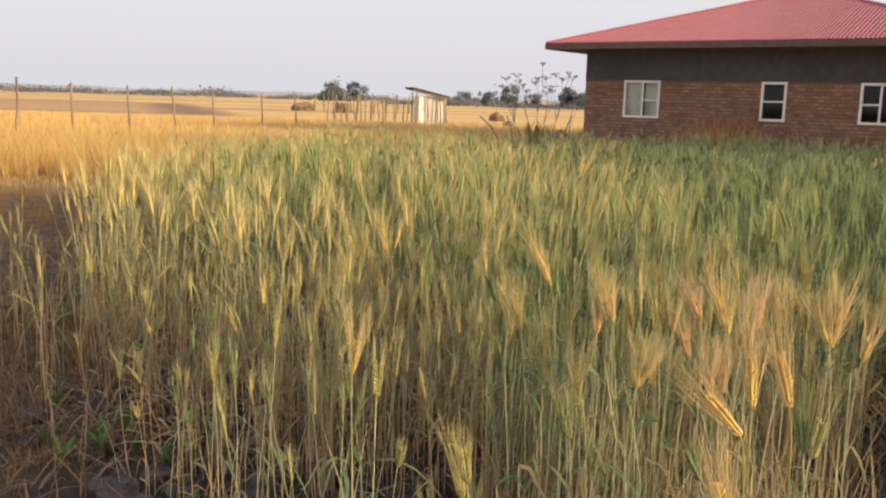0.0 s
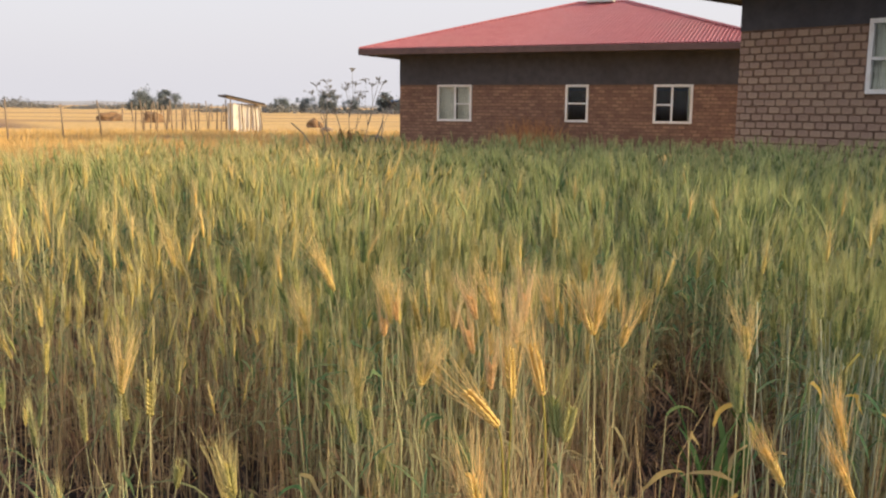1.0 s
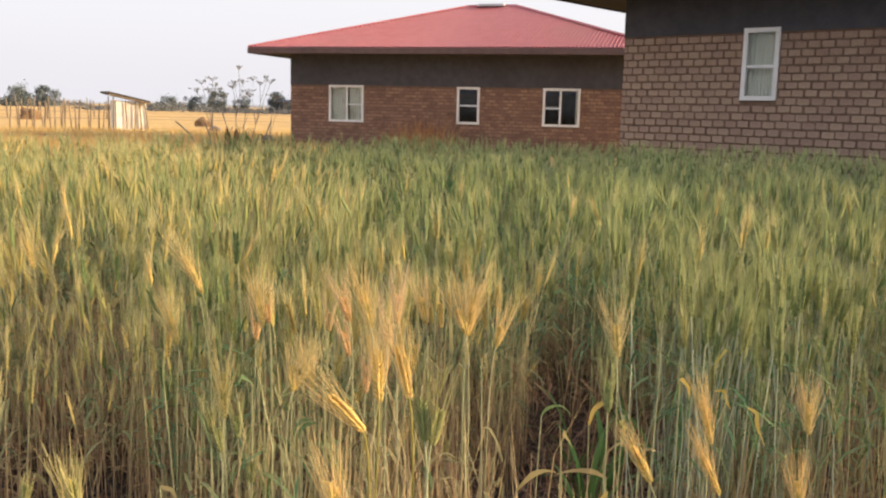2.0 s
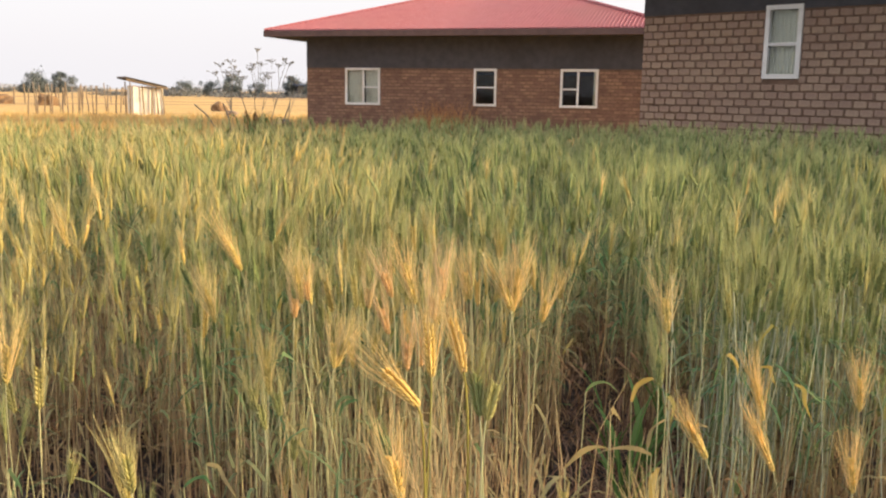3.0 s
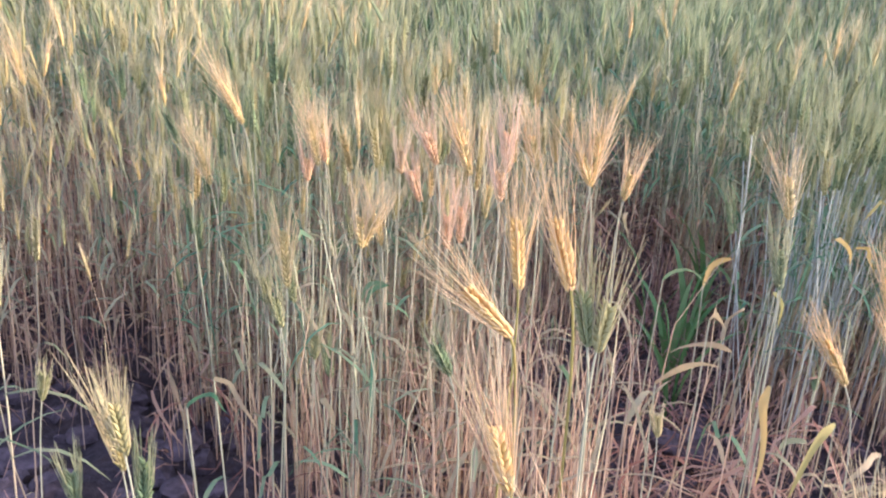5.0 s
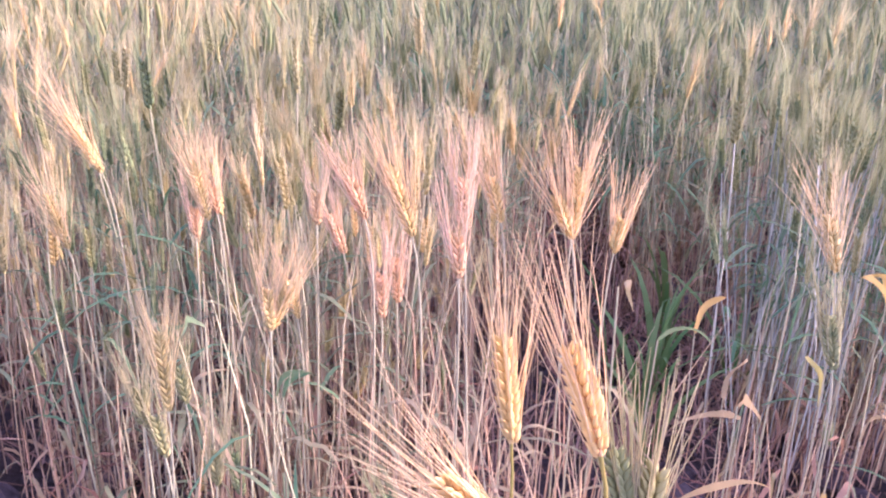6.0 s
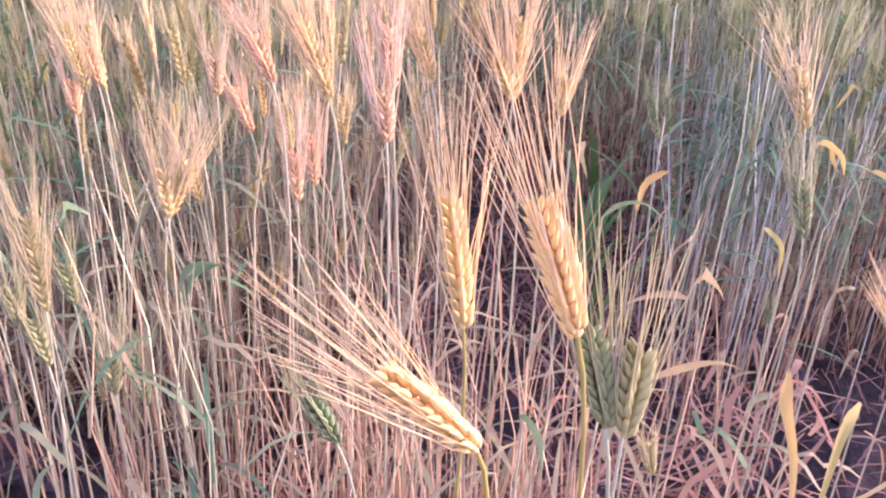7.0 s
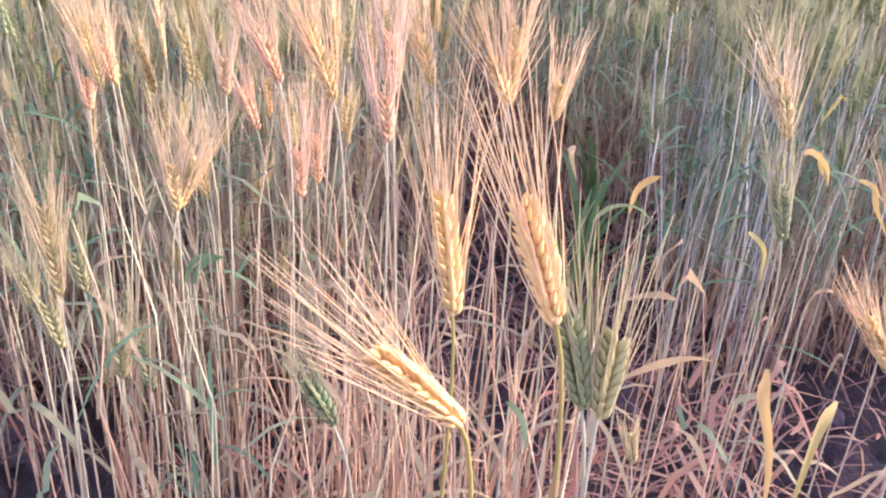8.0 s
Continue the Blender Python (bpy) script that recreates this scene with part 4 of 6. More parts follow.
stand("tall_dry_grass", "tall feathery straw-gold grass beside the plot", [grass_shape(k, 9, 0.75, 0.09, 0.007) for k in range(8)], tall_grass, rs.uniform(0.5, 0.9, len(tall_grass)), rs.uniform(0.7, 1, len(tall_grass)), (GRASS,), 0.06, 60, "grass")
stubble = scatter(rs, 9000, -26, 9, 13.0, 46, lambda x, y: ~inside(x, y, PLOT) & (x > -0.6 * y) & (x < 0.2 * y + 0.5) & (y > 13))
stand("stubble_grass", "short dry golden grass over the plain", [grass_shape(20 + k, 7, 0.34, 0.2, 0.014) for k in range(8)], stubble, rs.uniform(0.5, 1.0, len(stubble)), rs.uniform(0.7, 1, len(stubble)), (GRASS,), 0.04, 61, "grass")
verge = scatter(rs, 150, -4.5, 0.3, 2.3, 5.0, lambda x, y: ~inside(x, y, PLOT) & (x < 0.2 - 0.5 * (y - 2)))
brush = scatter(rs, 2600, -9, -1.2, 4.6, 14.5, lambda x, y: ~inside(x, y, PLOT) & (x > -0.62 * y) & (x < -1.3))
verge = np.concatenate([verge, brush])
stand("short_dead_grass", "short red-brown dead grass on bare soil", [grass_shape(40 + k, 10, 0.15, 0.09, 0.005) for k in range(6)], verge, rs.uniform(0.35, 1.0, len(verge)), rs.uniform(0.5, 1, len(verge)), (DULLGRASS,), 0.05, 62, "grass", tilt=0.2)
trampled = scatter(rs, 1900, -3.4, 0.1, 2.2, 5.6, lambda x, y: ~inside(x, y, PLOT) & (x < -0.55 - 0.25 * (y - 2.5)) & (x > -0.62 * y - 0.3))
trampled = trampled[np.array([noise.noise(Vector((a * 1.7, b * 1.7, 1.0))) for a, b in trampled]) > -0.12]
stand("trampled_grass", "short brown trampled grass on dark soil", [grass_shape(90 + k, 9, 0.13, 0.08, 0.004) for k in range(6)], trampled, rs.uniform(0.35, 1.0, len(trampled)), rs.uniform(0.3, 1, len(trampled)), (DULLGRASS,), 0.04, 68, "grass", tilt=0.2)
by_house = scatter(rs, 2600, 1, 16, 13.5, 31, lambda x, y: ~inside(x, y, PLOT) & (x < 5.17 + (31.7 - y) * 1.376 - 1.0) & (x < 8.68 + (15.2 - y) * 0.577 - 0.8) & (x > 0.1 * y))
stand("dry_weeds", "knee-high dry orange weeds by the house wall", [grass_shape(60 + k, 8, 0.55, 0.12, 0.012) for k in range(6)], by_house, rs.uniform(0.4, 1.05, len(by_house)), rs.uniform(0.6, 1, len(by_house)), (BRUSH,), 0.06, 63, "weeds")


# straw lying and leaning between the stalks
def litter_shape(seed):
    r, s = random.Random(seed), Shape()
    for k in range(5):
        az, l = r.uniform(0, 6.28), r.uniform(0.05, 0.24)
        up, bx, by = r.uniform(0.01, 0.2), r.uniform(-0.08, 0.08), r.uniform(-0.08, 0.08)
        mid = r.uniform(0.0, 0.04)
        pts = [(bx + math.cos(az) * l * t, by + math.sin(az) * l * t, 0.015 + up * t + mid * math.sin(3.1 * t)) for t in (0, 0.35, 0.7, 1)]
        if k % 2:
            s.tube(pts, (0.0018, 0.0018, 0.0016, 0.0012), 3, 0)
        else:
            s.blade(pts, (0.004, 0.006, 0.005, 0.001), 0)
    return s.arrays()


straws = scatter(rs, 1300, -1.8, 4.2, 1.4, 5.2, lambda x, y: (x > -0.55 * y + 0.2) & (y > 1.9 - 0.3 * x) & ((x > 0.5) | (y > 3.1) | (rs.uniform(0, 1, len(x)) < 0.35)))
along = np.stack([rs.uniform(0, 1, 150)] * 2, 1) * (1.2, 1.5) + (1.6, 2.6) + rs.normal(0, 0.17, (150, 2))
straws = np.concatenate([straws, along])
stand("straw_litter", "tangled dead straw and leaves on dark soil", [litter_shape(k) for k in range(10)], straws, rs.uniform(0.45, 0.8, len(straws)), rs.uniform(0.5, 1, len(straws)), (STRAW,), 0.0, 64, "straw")


def dead_leaf_shape(seed):
    """A few curled withered leaves hanging in the lower half of the stand."""
    r, s = random.Random(seed), Shape()
    for k in range(3):
        az, l, z, w = r.uniform(0, 6.28), r.uniform(0.06, 0.17), r.uniform(0.02, 0.34), r.uniform(0.004, 0.010)
        bx, by, rise, drop = r.uniform(-0.07, 0.07), r.uniform(-0.07, 0.07), r.uniform(-0.02, 0.12), r.uniform(0.02, 0.2)
        bend = r.uniform(-1.2, 1.2)
        pts = [(bx + math.cos(az + bend * t) * l * t, by + math.sin(az + bend * t) * l * t, max(0.01, z + rise * t - drop * t * t)) for t in np.linspace(0, 1, 5)]
        s.blade(pts, (w * 0.5, w, w * 0.9, w * 0.6, 0.0006), 0)
    return s.arrays()


withered = scatter(rs, 2100, -1.2, 4.4, 1.9, 5.0, lambda x, y: ((x < 1.2) | (y > 2.5) | (rs.uniform(0, 1, len(x)) < 0.4)) & inside(x, y, PLOT) & (x > -0.42 * y + 0.3) & (rs.uniform(0, 1, len(x)) > 1.1 * bare(x, y)))
corner = scatter(rs, 130, 1.15, 2.7, 1.75, 3.0, lambda x, y: bare(x, y) < 0.75)
rags = rs.normal((1.42, 2.02), (0.13, 0.12), (90, 2))
withered = np.concatenate([withered, corner[::2], rags[:40]])
stand("withered_leaves", "curled orange-brown dead leaves low among the stalks", [dead_leaf_shape(k) for k in range(12)], withered, rs.uniform(0.5, 1.0, len(withered)), rs.uniform(0.5, 1, len(withered)), (DEAD,), 0.0, 67, "dead leaves", 0.8)

# a layer of red-brown leaf litter round the feet of the stalks
re = np.random.RandomState(78)
mulch = scatter(re, 1700, -0.9, 3.2, 1.9, 4.4, lambda x, y: (inside(x, y, PLOT) | lane(x, y)) & (x > -0.42 * y + 0.3) & ((re.uniform(0, 1, len(x)) > bare(x, y)) | lane(x, y)))
stand("leaf_litter", "red-brown dead leaf litter round the stalks' feet", [dead_leaf_shape(30 + k) for k in range(10)], mulch, re.uniform(0.2, 0.55, len(mulch)), re.uniform(0.5, 1, len(mulch)), (MULCH,), 0.0, 69, "dead leaves", 0.8)


def tiller_shape(seed):
    """A thin dead side shoot without an ear, with curled leaves."""
    r, s = random.Random(seed), Shape()
    lx, ly = r.uniform(-0.04, 0.04), r.uniform(-0.04, 0.04)
    s.tube([(lx * t * t, ly * t * t, 0.45 * t) for t in (0, 0.4, 0.8, 1)], (0.0018, 0.0017, 0.0013, 0.0008), 3, 0)
    for k in range(2):
        z, az, reach, w = r.uniform(0.1, 0.4), r.uniform(0, 6.28), r.uniform(0.02, 0.07), r.uniform(0.003, 0.006)
        drop = r.uniform(0.08, 0.22)
        pts = [(lx * 0.3 + math.cos(az) * reach * t, ly * 0.3 + math.sin(az) * reach * t, z + 0.06 * t - drop * t * t) for t in np.linspace(0, 1, 5)]
        s.blade(pts, (w * 0.6, w, w, w * 0.7, 0.0006), 1)
    return s.arrays()


dead = scatter(rs, 4200, -1.4, 4.0, 1.85, 4.6, lambda x, y: inside(x, y, PLOT) & (x > -0.42 * y + 0.3) & (rs.uniform(0, 1, len(x)) > 1.05 * bare(x, y)) & ((x < 1.25) | (y < 2.6) | (rs.uniform(0, 1, len(x)) < 0.3)) & ((x > 0.35) | (rs.uniform(0, 1, len(x)) < 0.55)) & ((y > 2.35) | (rs.uniform(0, 1, len(x)) < 0.45)))
dead = dead[~lane(dead[:, 0], dead[:, 1]) & ~((np.hypot(dead[:, 0] - 0.62, (dead[:, 1] - 2.65) * 0.6) < 0.3) & (np.arange(len(dead)) % 2 == 0))]
stand("dead_side_shoots", "thin dead wheat shoots with curled brown leaves", [tiller_shape(k) for k in range(12)], dead, rs.uniform(0.4, 1.1, len(dead)), rs.uniform(0.45, 1, len(dead)), (STEM, LEAF), 0.05, 65, "wheat")
cx = 8.9 + rs.normal(0, 0.5, 45)
clump = np.stack([cx, 28.2 - (cx - 8.9) * 0.727 + rs.normal(0, 0.3, 45)], 1)
stand("orange_brush", "waist-high dry orange brush before the brick wall", [grass_shape(80 + k, 6, 1.15, 0.16, 0.014) for k in range(6)], clump, rs.uniform(0.75, 1.15, 45), rs.uniform(0.6, 1, 45), (BRUSH,), 0.12, 66, "weeds", tilt=0.2)


# ---- single plants that can be told apart ----
def spikelet_mesh(coarse):
    """A plump husk with a keel and a beak, 15 mm long, along +z."""
    s = Shape()
    rings, sides = ((0.0, 0.0011), (0.18, 0.0028), (0.38, 0.0033), (0.68, 0.0024), (0.88, 0.0011), (1.0, 0.0003)), 6
    if coarse:
        rings, sides = ((0.0, 0.0011), (0.3, 0.0033), (0.7, 0.0024), (1.0, 0.0003)), 4
    for t, r in rings:
        for k in range(sides):
            a = k * math.tau / sides
            s.v.append((math.cos(a) * r * (1.15 if k % 3 == 0 else 0.95), math.sin(a) * r * 0.8 + 0.0015 * math.sin(t * 3.1), 0.0168 * t))
    for i in range(len(rings) - 1):
        for k in range(sides):
            a, b = i * sides + k, i * sides + (k + 1) % sides
            s.tri(a, b, b + sides, 0)
            s.tri(a, b + sides, a + sides, 0)
    v, f, m = s.arrays()
    return v, f, m


def frame_of(d, twist):
    q = Vector(d).to_track_quat("Z", "Y") @ Euler((0, 0, twist)).to_quaternion()
    return q.to_matrix()


SPIKELET, COARSE = spikelet_mesh(False), spikelet_mesh(True)
spikelet_data = {}


def wheat_plant(foot, base, tip, ripe, label, twist=0.0, spread=0.32, awn=0.10, fine=False, leaves=1, seed=1, thick=1.0, neck=0.08):
    """A wheat stalk of its own: foot on the soil, ear from base to tip. fine: every husk and awn is a piece."""
    rng = random.Random(seed)
    foot, base, tip = Vector(foot), Vector(base), Vector(tip)
    p = empty("wheat_plant", Matrix.Translation(foot))
    tagged(p, label, "wheat", "wheat stalks")
    lb, lt = base - foot, tip - foot
    rosy = "rosy" in label or "pinkish" in label
    husk, bristle = ROSY_EAR if rosy else EAR, ROSY_AWN if rosy and not fine else AWN
    ax = (lt - lb).normalized()
    L = (lt - lb).length
    # stem: rises from the foot and swings into the ear's direction
    n, pts = 12, []
    c1, c2 = Vector((lb.x * 0.25, lb.y * 0.25, lb.z * 0.5)), lb - ax * neck
    for k in range(n + 1):
        t = k / n
        pts.append((1 - t) ** 3 * Vector((0, 0, -0.02)) + 3 * (1 - t) ** 2 * t * c1 + 3 * (1 - t) * t * t * c2 + t ** 3 * lb)
    s = Shape()
    s.tube([tuple(q) for q in pts], [0.0021 * thick - 0.0007 * k / n for k in range(n + 1)], 6, 0)
    v, f, m = s.arrays()
    raw_mesh("stem", "", v, f, m, np.full(len(v), ripe * (0.6 if fine else 0.4)), (YELLOW if fine and ripe > 0.7 else STEM,), parent=p, kind="")
    for k in range(leaves):
        s = Shape()
        at = pts[rng.choice((4, 5, 6, 7))]
        az, reach, w = rng.uniform(0, 6.28), rng.uniform(0.08, 0.16), rng.uniform(0.007, 0.011)
        arc = [(at.x + math.cos(az) * reach * t, at.y + math.sin(az) * reach * t, at.z + 0.12 * t - rng.uniform(0.1, 0.2) * t * t) for t in np.linspace(0, 1, 8)]
        s.blade(arc, [w * (0.6 + 0.8 * t) * (1 - t ** 3) + 0.0006 for t in np.linspace(0, 1, 8)], 0)
        v, f, m = s.arrays()
        raw_mesh("leaf", "", v, f, m, np.full(len(v), ripe), (LEAF,), parent=p, kind="")
    # ear: husks in two ranks of two rows about the rachis, an awn from each second husk
    rot = frame_of(ax, twist)
    s = Shape()
    s.tube([tuple(lb), tuple(lb + ax * L * 0.9)], (0.0022, 0.0015), 5, 0)
    sv, sf, _ = COARSE if seed >= 200 else SPIKELET
    levels = max(6, int(L / (0.0088 * max(1.0, thick) ** 0.6)))
    husks, beards = [], []
    sag = (Vector((0, 0, -1)) - ax * -ax.z) * L * rng.uniform(0.04, 0.14)
    for k in range(levels):
        t = k / levels
        size = (0.70 + 0.45 * math.sin(math.pi * (0.15 + 0.75 * t))) * thick * 0.86
        for side in (-1, 1):
            up = t + (0.5 / levels if side > 0 else 0)
            for row, flare in ((-1, 0.46), (0, 0.66), (1, 0.46)):
                own = size * rng.uniform(0.88, 1.1) * (1.0 if row else 0.92)
                at = lb + ax * (L * (up + rng.uniform(-0.012, 0.012) + (0.0 if row else 0.025)) * 0.86) + sag * up * up
                out = rot @ Vector((side * (0.0018 if row else 0.0046), row * 0.0034, 0)) * size
                d = (ax + (rot @ Vector((side * flare + rng.uniform(-0.08, 0.08), row * 0.34 + rng.uniform(-0.08, 0.08), 0)))).normalized()
                husks.append(Matrix.Translation(at + out) @ frame_of(d, twist + rng.uniform(-0.4, 0.4)).to_4x4() @ Matrix.Scale(own, 4))
                tipo = at + out + d * 0.0160 * own
                fan = rot @ Vector((side * rng.uniform(0.2, 1.0), row * 0.5 + rng.uniform(-0.5, 0.5), 0))
                if rng.random() < (0.66 if fine else 0.8):
                    beards.append((tipo, (ax + fan * spread).normalized(), awn * rng.uniform(0.7, 1.15) * (1 - 0.2 * t)))
                if not fine and rng.random() < 0.25:
                    fan = rot @ Vector((rng.gauss(0, 0.6), rng.gauss(0, 0.6), 0))
                    beards.append((tipo, (ax + fan * spread).normalized(), awn * rng.uniform(0.5, 1.2)))
    v, f, m = s.arrays()
    ear = raw_mesh("ear", "bearded ear", v, f, m, np.full(len(v), ripe), (husk,), parent=p, kind="")
    key = "piece_%.1f" % ripe
    if fine:
        if key not in spikelet_data:
            ob = raw_mesh("spikelet", "", sv, sf, np.zeros(len(sf)), np.full(len(sv), ripe), (husk,), parent=ear, kind="")
            ob.data.polygons.foreach_set("use_smooth", [True] * len(ob.data.polygons))
            spikelet_data[key] = ob.data
            ob.matrix_basis = husks[0]
            rest = husks[1:]
        else:
            rest = husks
        for h in rest:
            ob = new("spikelet", spikelet_data[key])
            ob.parent, ob.matrix_basis = ear, h
    else:
        s = Shape()
        vv, ff = [], []
        for j, h in enumerate(husks):
            h = np.array(h)
            vv.append(sv @ h[:3, :3].T + h[:3, 3])
            ff.append(sf + j * len(sv))
        v, f = np.concatenate(vv), np.concatenate(ff)
        raw_mesh("grain_head", "", v, f, np.zeros(len(f)), np.full(len(v), ripe), (husk,), parent=ear, kind="stuff")
    s = Shape()
    for a, d, l in beards:
        side = Vector((rng.uniform(-1, 1), rng.uniform(-1, 1), rng.uniform(-0.3, 0.6))) * 0.07 * l
        q = [tuple(a + d * l * t + side * t * t) for t in (0, 0.35, 0.7, 1)]
        s.tube(q, (0.00054, 0.00046, 0.00037, 0.00015), 3, 0)
    v, f, m = s.arrays()
    raw_mesh("beard", "long fine bristles", v, f, m, np.full(len(v), min(1.0, ripe + 0.1)), (bristle,), parent=ear, kind="stuff")
    return p


wheat_plant((0.696, 1.648, 0), (0.682, 1.661, 0.799), (0.632, 1.691, 0.858), 0.95, "golden ripe wheat ear leaning over in front of the clump", fine=True, spread=0.42, awn=0.12, twist=0.3, leaves=0, thick=1.04, neck=0.03, seed=1)
wheat_plant((0.761, 1.667, 0), (0.761, 1.678, 0.842), (0.750, 1.714, 0.927), 0.90, "pinkish-gold ripe wheat ear with a braid of plump husks", fine=True, spread=0.22, awn=0.125, twist=1.2, leaves=0, thick=1.08, seed=2)
wheat_plant((0.705, 1.762, 0), (0.732, 1.759, 0.811), (0.735, 1.790, 0.904), 0.80, "yellow ripe wheat ear with long spreading awns", fine=True, spread=0.3, awn=0.12, twist=0.6, leaves=0, thick=0.9, seed=3)
wheat_plant((0.812, 1.689, 0), (0.786, 1.670, 0.770), (0.786, 1.699, 0.836), 0.12, "unripe grey-green wheat ear low beside the ripe ones", fine=True, spread=0.18, awn=0.10, twist=0.2, leaves=0, thick=1.0, seed=4)
wheat_plant((0.797, 1.662, 0), (0.794, 1.662, 0.766), (0.812, 1.676, 0.827), 0.30, "unripe yellow-green wheat ear low beside the ripe ones", fine=True, spread=0.3, awn=0.10, twist=0.9, leaves=0, thick=1.0, seed=5)
wheat_plant((0.826, 2.164, 0), (0.819, 2.175, 0.834), (0.808, 2.228, 0.924), 0.85, "pale gold wheat ear nodding at the top of the clump", spread=0.35, awn=0.1, thick=0.85, seed=6)
wheat_plant((0.784, 2.262, 0), (0.796, 2.283, 0.825), (0.785, 2.317, 0.880), 0.95, "pinkish ripe wheat ear standing upright", spread=0.3, thick=0.85, seed=7)
wheat_plant((0.837, 2.415, 0), (0.861, 2.393, 0.620), (0.872, 2.430, 0.687), 0.95, "pinkish ripe wheat ear on a thin straw", spread=0.25, thick=0.85, seed=8)
wheat_plant((0.931, 2.495, 0), (0.919, 2.477, 0.599), (0.932, 2.517, 0.674), 0.90, "pinkish ripe wheat ear on a thin straw", spread=0.25, thick=0.85, seed=9)
wheat_plant((0.880, 2.541, 0), (0.857, 2.561, 0.665), (0.850, 2.608, 0.730), 0.95, "pinkish ripe wheat ear on a thin straw", spread=0.25, thick=0.85, seed=10)
wheat_plant((0.663, 2.361, 0), (0.679, 2.355, 0.650), (0.685, 2.388, 0.707), 0.72, "one of a pair of golden wheat ears", spread=0.2, thick=0.85, seed=11)
wheat_plant((0.675, 2.395, 0), (0.685, 2.365, 0.650), (0.719, 2.382, 0.711), 0.68, "one of a pair of golden wheat ears", spread=0.2, thick=0.85, seed=12)
wheat_plant((0.872, 2.090, 0), (0.856, 2.106, 0.858), (0.865, 2.134, 0.923), 0.95, "rosy ripe wheat ear above the clump", spread=0.25, thick=0.85, seed=13)
wheat_plant((0.821, 2.060, 0), (0.821, 2.047, 0.829), (0.827, 2.068, 0.875), 0.90, "rosy ripe wheat ear above the clump", spread=0.25, thick=0.85, seed=14)
wheat_plant((0.944, 2.159, 0), (0.941, 2.173, 0.837), (0.939, 2.206, 0.897), 0.90, "slim golden wheat ear above the clump", spread=0.2, thick=0.85, seed=15)
wheat_plant((1.019, 2.104, 0), (1.016, 2.125, 0.821), (1.010, 2.157, 0.877), 0.90, "one of a forked pair of golden wheat ears", spread=0.35, thick=0.85, seed=16)
wheat_plant((1.034, 2.160, 0), (1.022, 2.132, 0.817), (1.051, 2.166, 0.912), 0.85, "one of a forked pair of golden wheat ears", spread=0.35, thick=0.85, seed=17)
wheat_plant((1.074, 2.133, 0), (1.089, 2.131, 0.789), (1.108, 2.145, 0.835), 0.85, "short golden wheat ear beside the forked pair", spread=0.3, thick=0.85, seed=18)
wheat_plant((1.297, 1.946, 0), (1.280, 1.940, 0.804), (1.292, 1.977, 0.874), 0.70, "straw-coloured wheat ear with a wide beard", spread=0.45, awn=0.11, thick=0.85, seed=19)
wheat_plant((1.241, 1.896, 0), (1.228, 1.875, 0.714), (1.242, 1.906, 0.777), 0.15, "dull green wheat ear beside blue-green stalks", spread=0.2, thick=0.85, seed=20)
wheat_plant((0.717, 1.906, 0), (0.703, 1.909, 0.615), (0.687, 1.935, 0.661), 0.02, "small dark green unripe wheat ear", spread=0.12, awn=0.05, thick=0.85, seed=21)
wheat_plant((0.585, 2.579, 0), (0.592, 2.576, 0.256), (0.614, 2.608, 0.326), 0.60, "small yellow-green wheat ear low in the stand", spread=0.2, awn=0.07, thick=0.85, seed=22)
wheat_plant((0.601, 2.344, 0), (0.621, 2.356, 0.385), (0.621, 2.397, 0.448), 0.05, "small green unripe wheat ear low in the stand", spread=0.15, awn=0.06, thick=0.85, seed=23)
wheat_plant((1.267, 1.692, 0), (1.232, 1.711, 0.633), (1.207, 1.745, 0.702), 0.85, "dry brown wheat ear leaning over bare soil", spread=0.25, awn=0.08, thick=0.85, seed=24)
wheat_plant((0.983, 1.844, 0), (1.018, 1.836, 0.506), (1.023, 1.852, 0.536), 0.50, "stunted dry wheat ear near the ground", spread=0.3, awn=0.03, thick=0.7, seed=25)
wheat_plant((0.499, 2.213, 0), (0.507, 2.214, 0.573), (0.501, 2.247, 0.621), 0.22, "olive half-ripe wheat ear at the clump's side", spread=0.3, awn=0.1, thick=0.85, seed=26)
wheat_plant((0.488, 2.235, 0), (0.489, 2.244, 0.604), (0.488, 2.271, 0.649), 0.28, "olive half-ripe wheat ear at the clump's side", spread=0.3, awn=0.1, thick=0.85, seed=27)
wheat_plant((0.597, 2.260, 0), (0.574, 2.272, 0.474), (0.581, 2.295, 0.518), 0.3, "olive half-ripe wheat ear at the clump's side", spread=0.25, awn=0.09, thick=0.85, seed=28)
wheat_plant((0.558, 2.399, 0), (0.562, 2.415, 0.525), (0.560, 2.447, 0.577), 0.2, "olive half-ripe wheat ear at the clump's side", spread=0.3, awn=0.1, thick=0.85, seed=29)
wheat_plant((0.663, 2.540, 0), (0.653, 2.554, 0.764), (0.650, 2.588, 0.814), 0.95, "rosy ripe wheat ear on a leaning straw", spread=0.3, thick=0.85, seed=30)
wheat_plant((0.612, 2.618, 0), (0.626, 2.605, 0.711), (0.631, 2.632, 0.757), 0.90, "rosy ripe wheat ear on a leaning straw", spread=0.3, thick=0.85, seed=31)
wheat_plant((0.767, 2.469, 0), (0.784, 2.465, 0.758), (0.791, 2.491, 0.805), 0.60, "yellowing wheat ear among rosy ones", spread=0.25, thick=0.85, seed=32)
wheat_plant((0.295, 1.676, 0), (0.264, 1.690, 0.696), (0.255, 1.713, 0.753), 0.40, "yellow-green wheat ear standing alone at the edge", spread=0.2, awn=0.05, thick=0.85, seed=33)
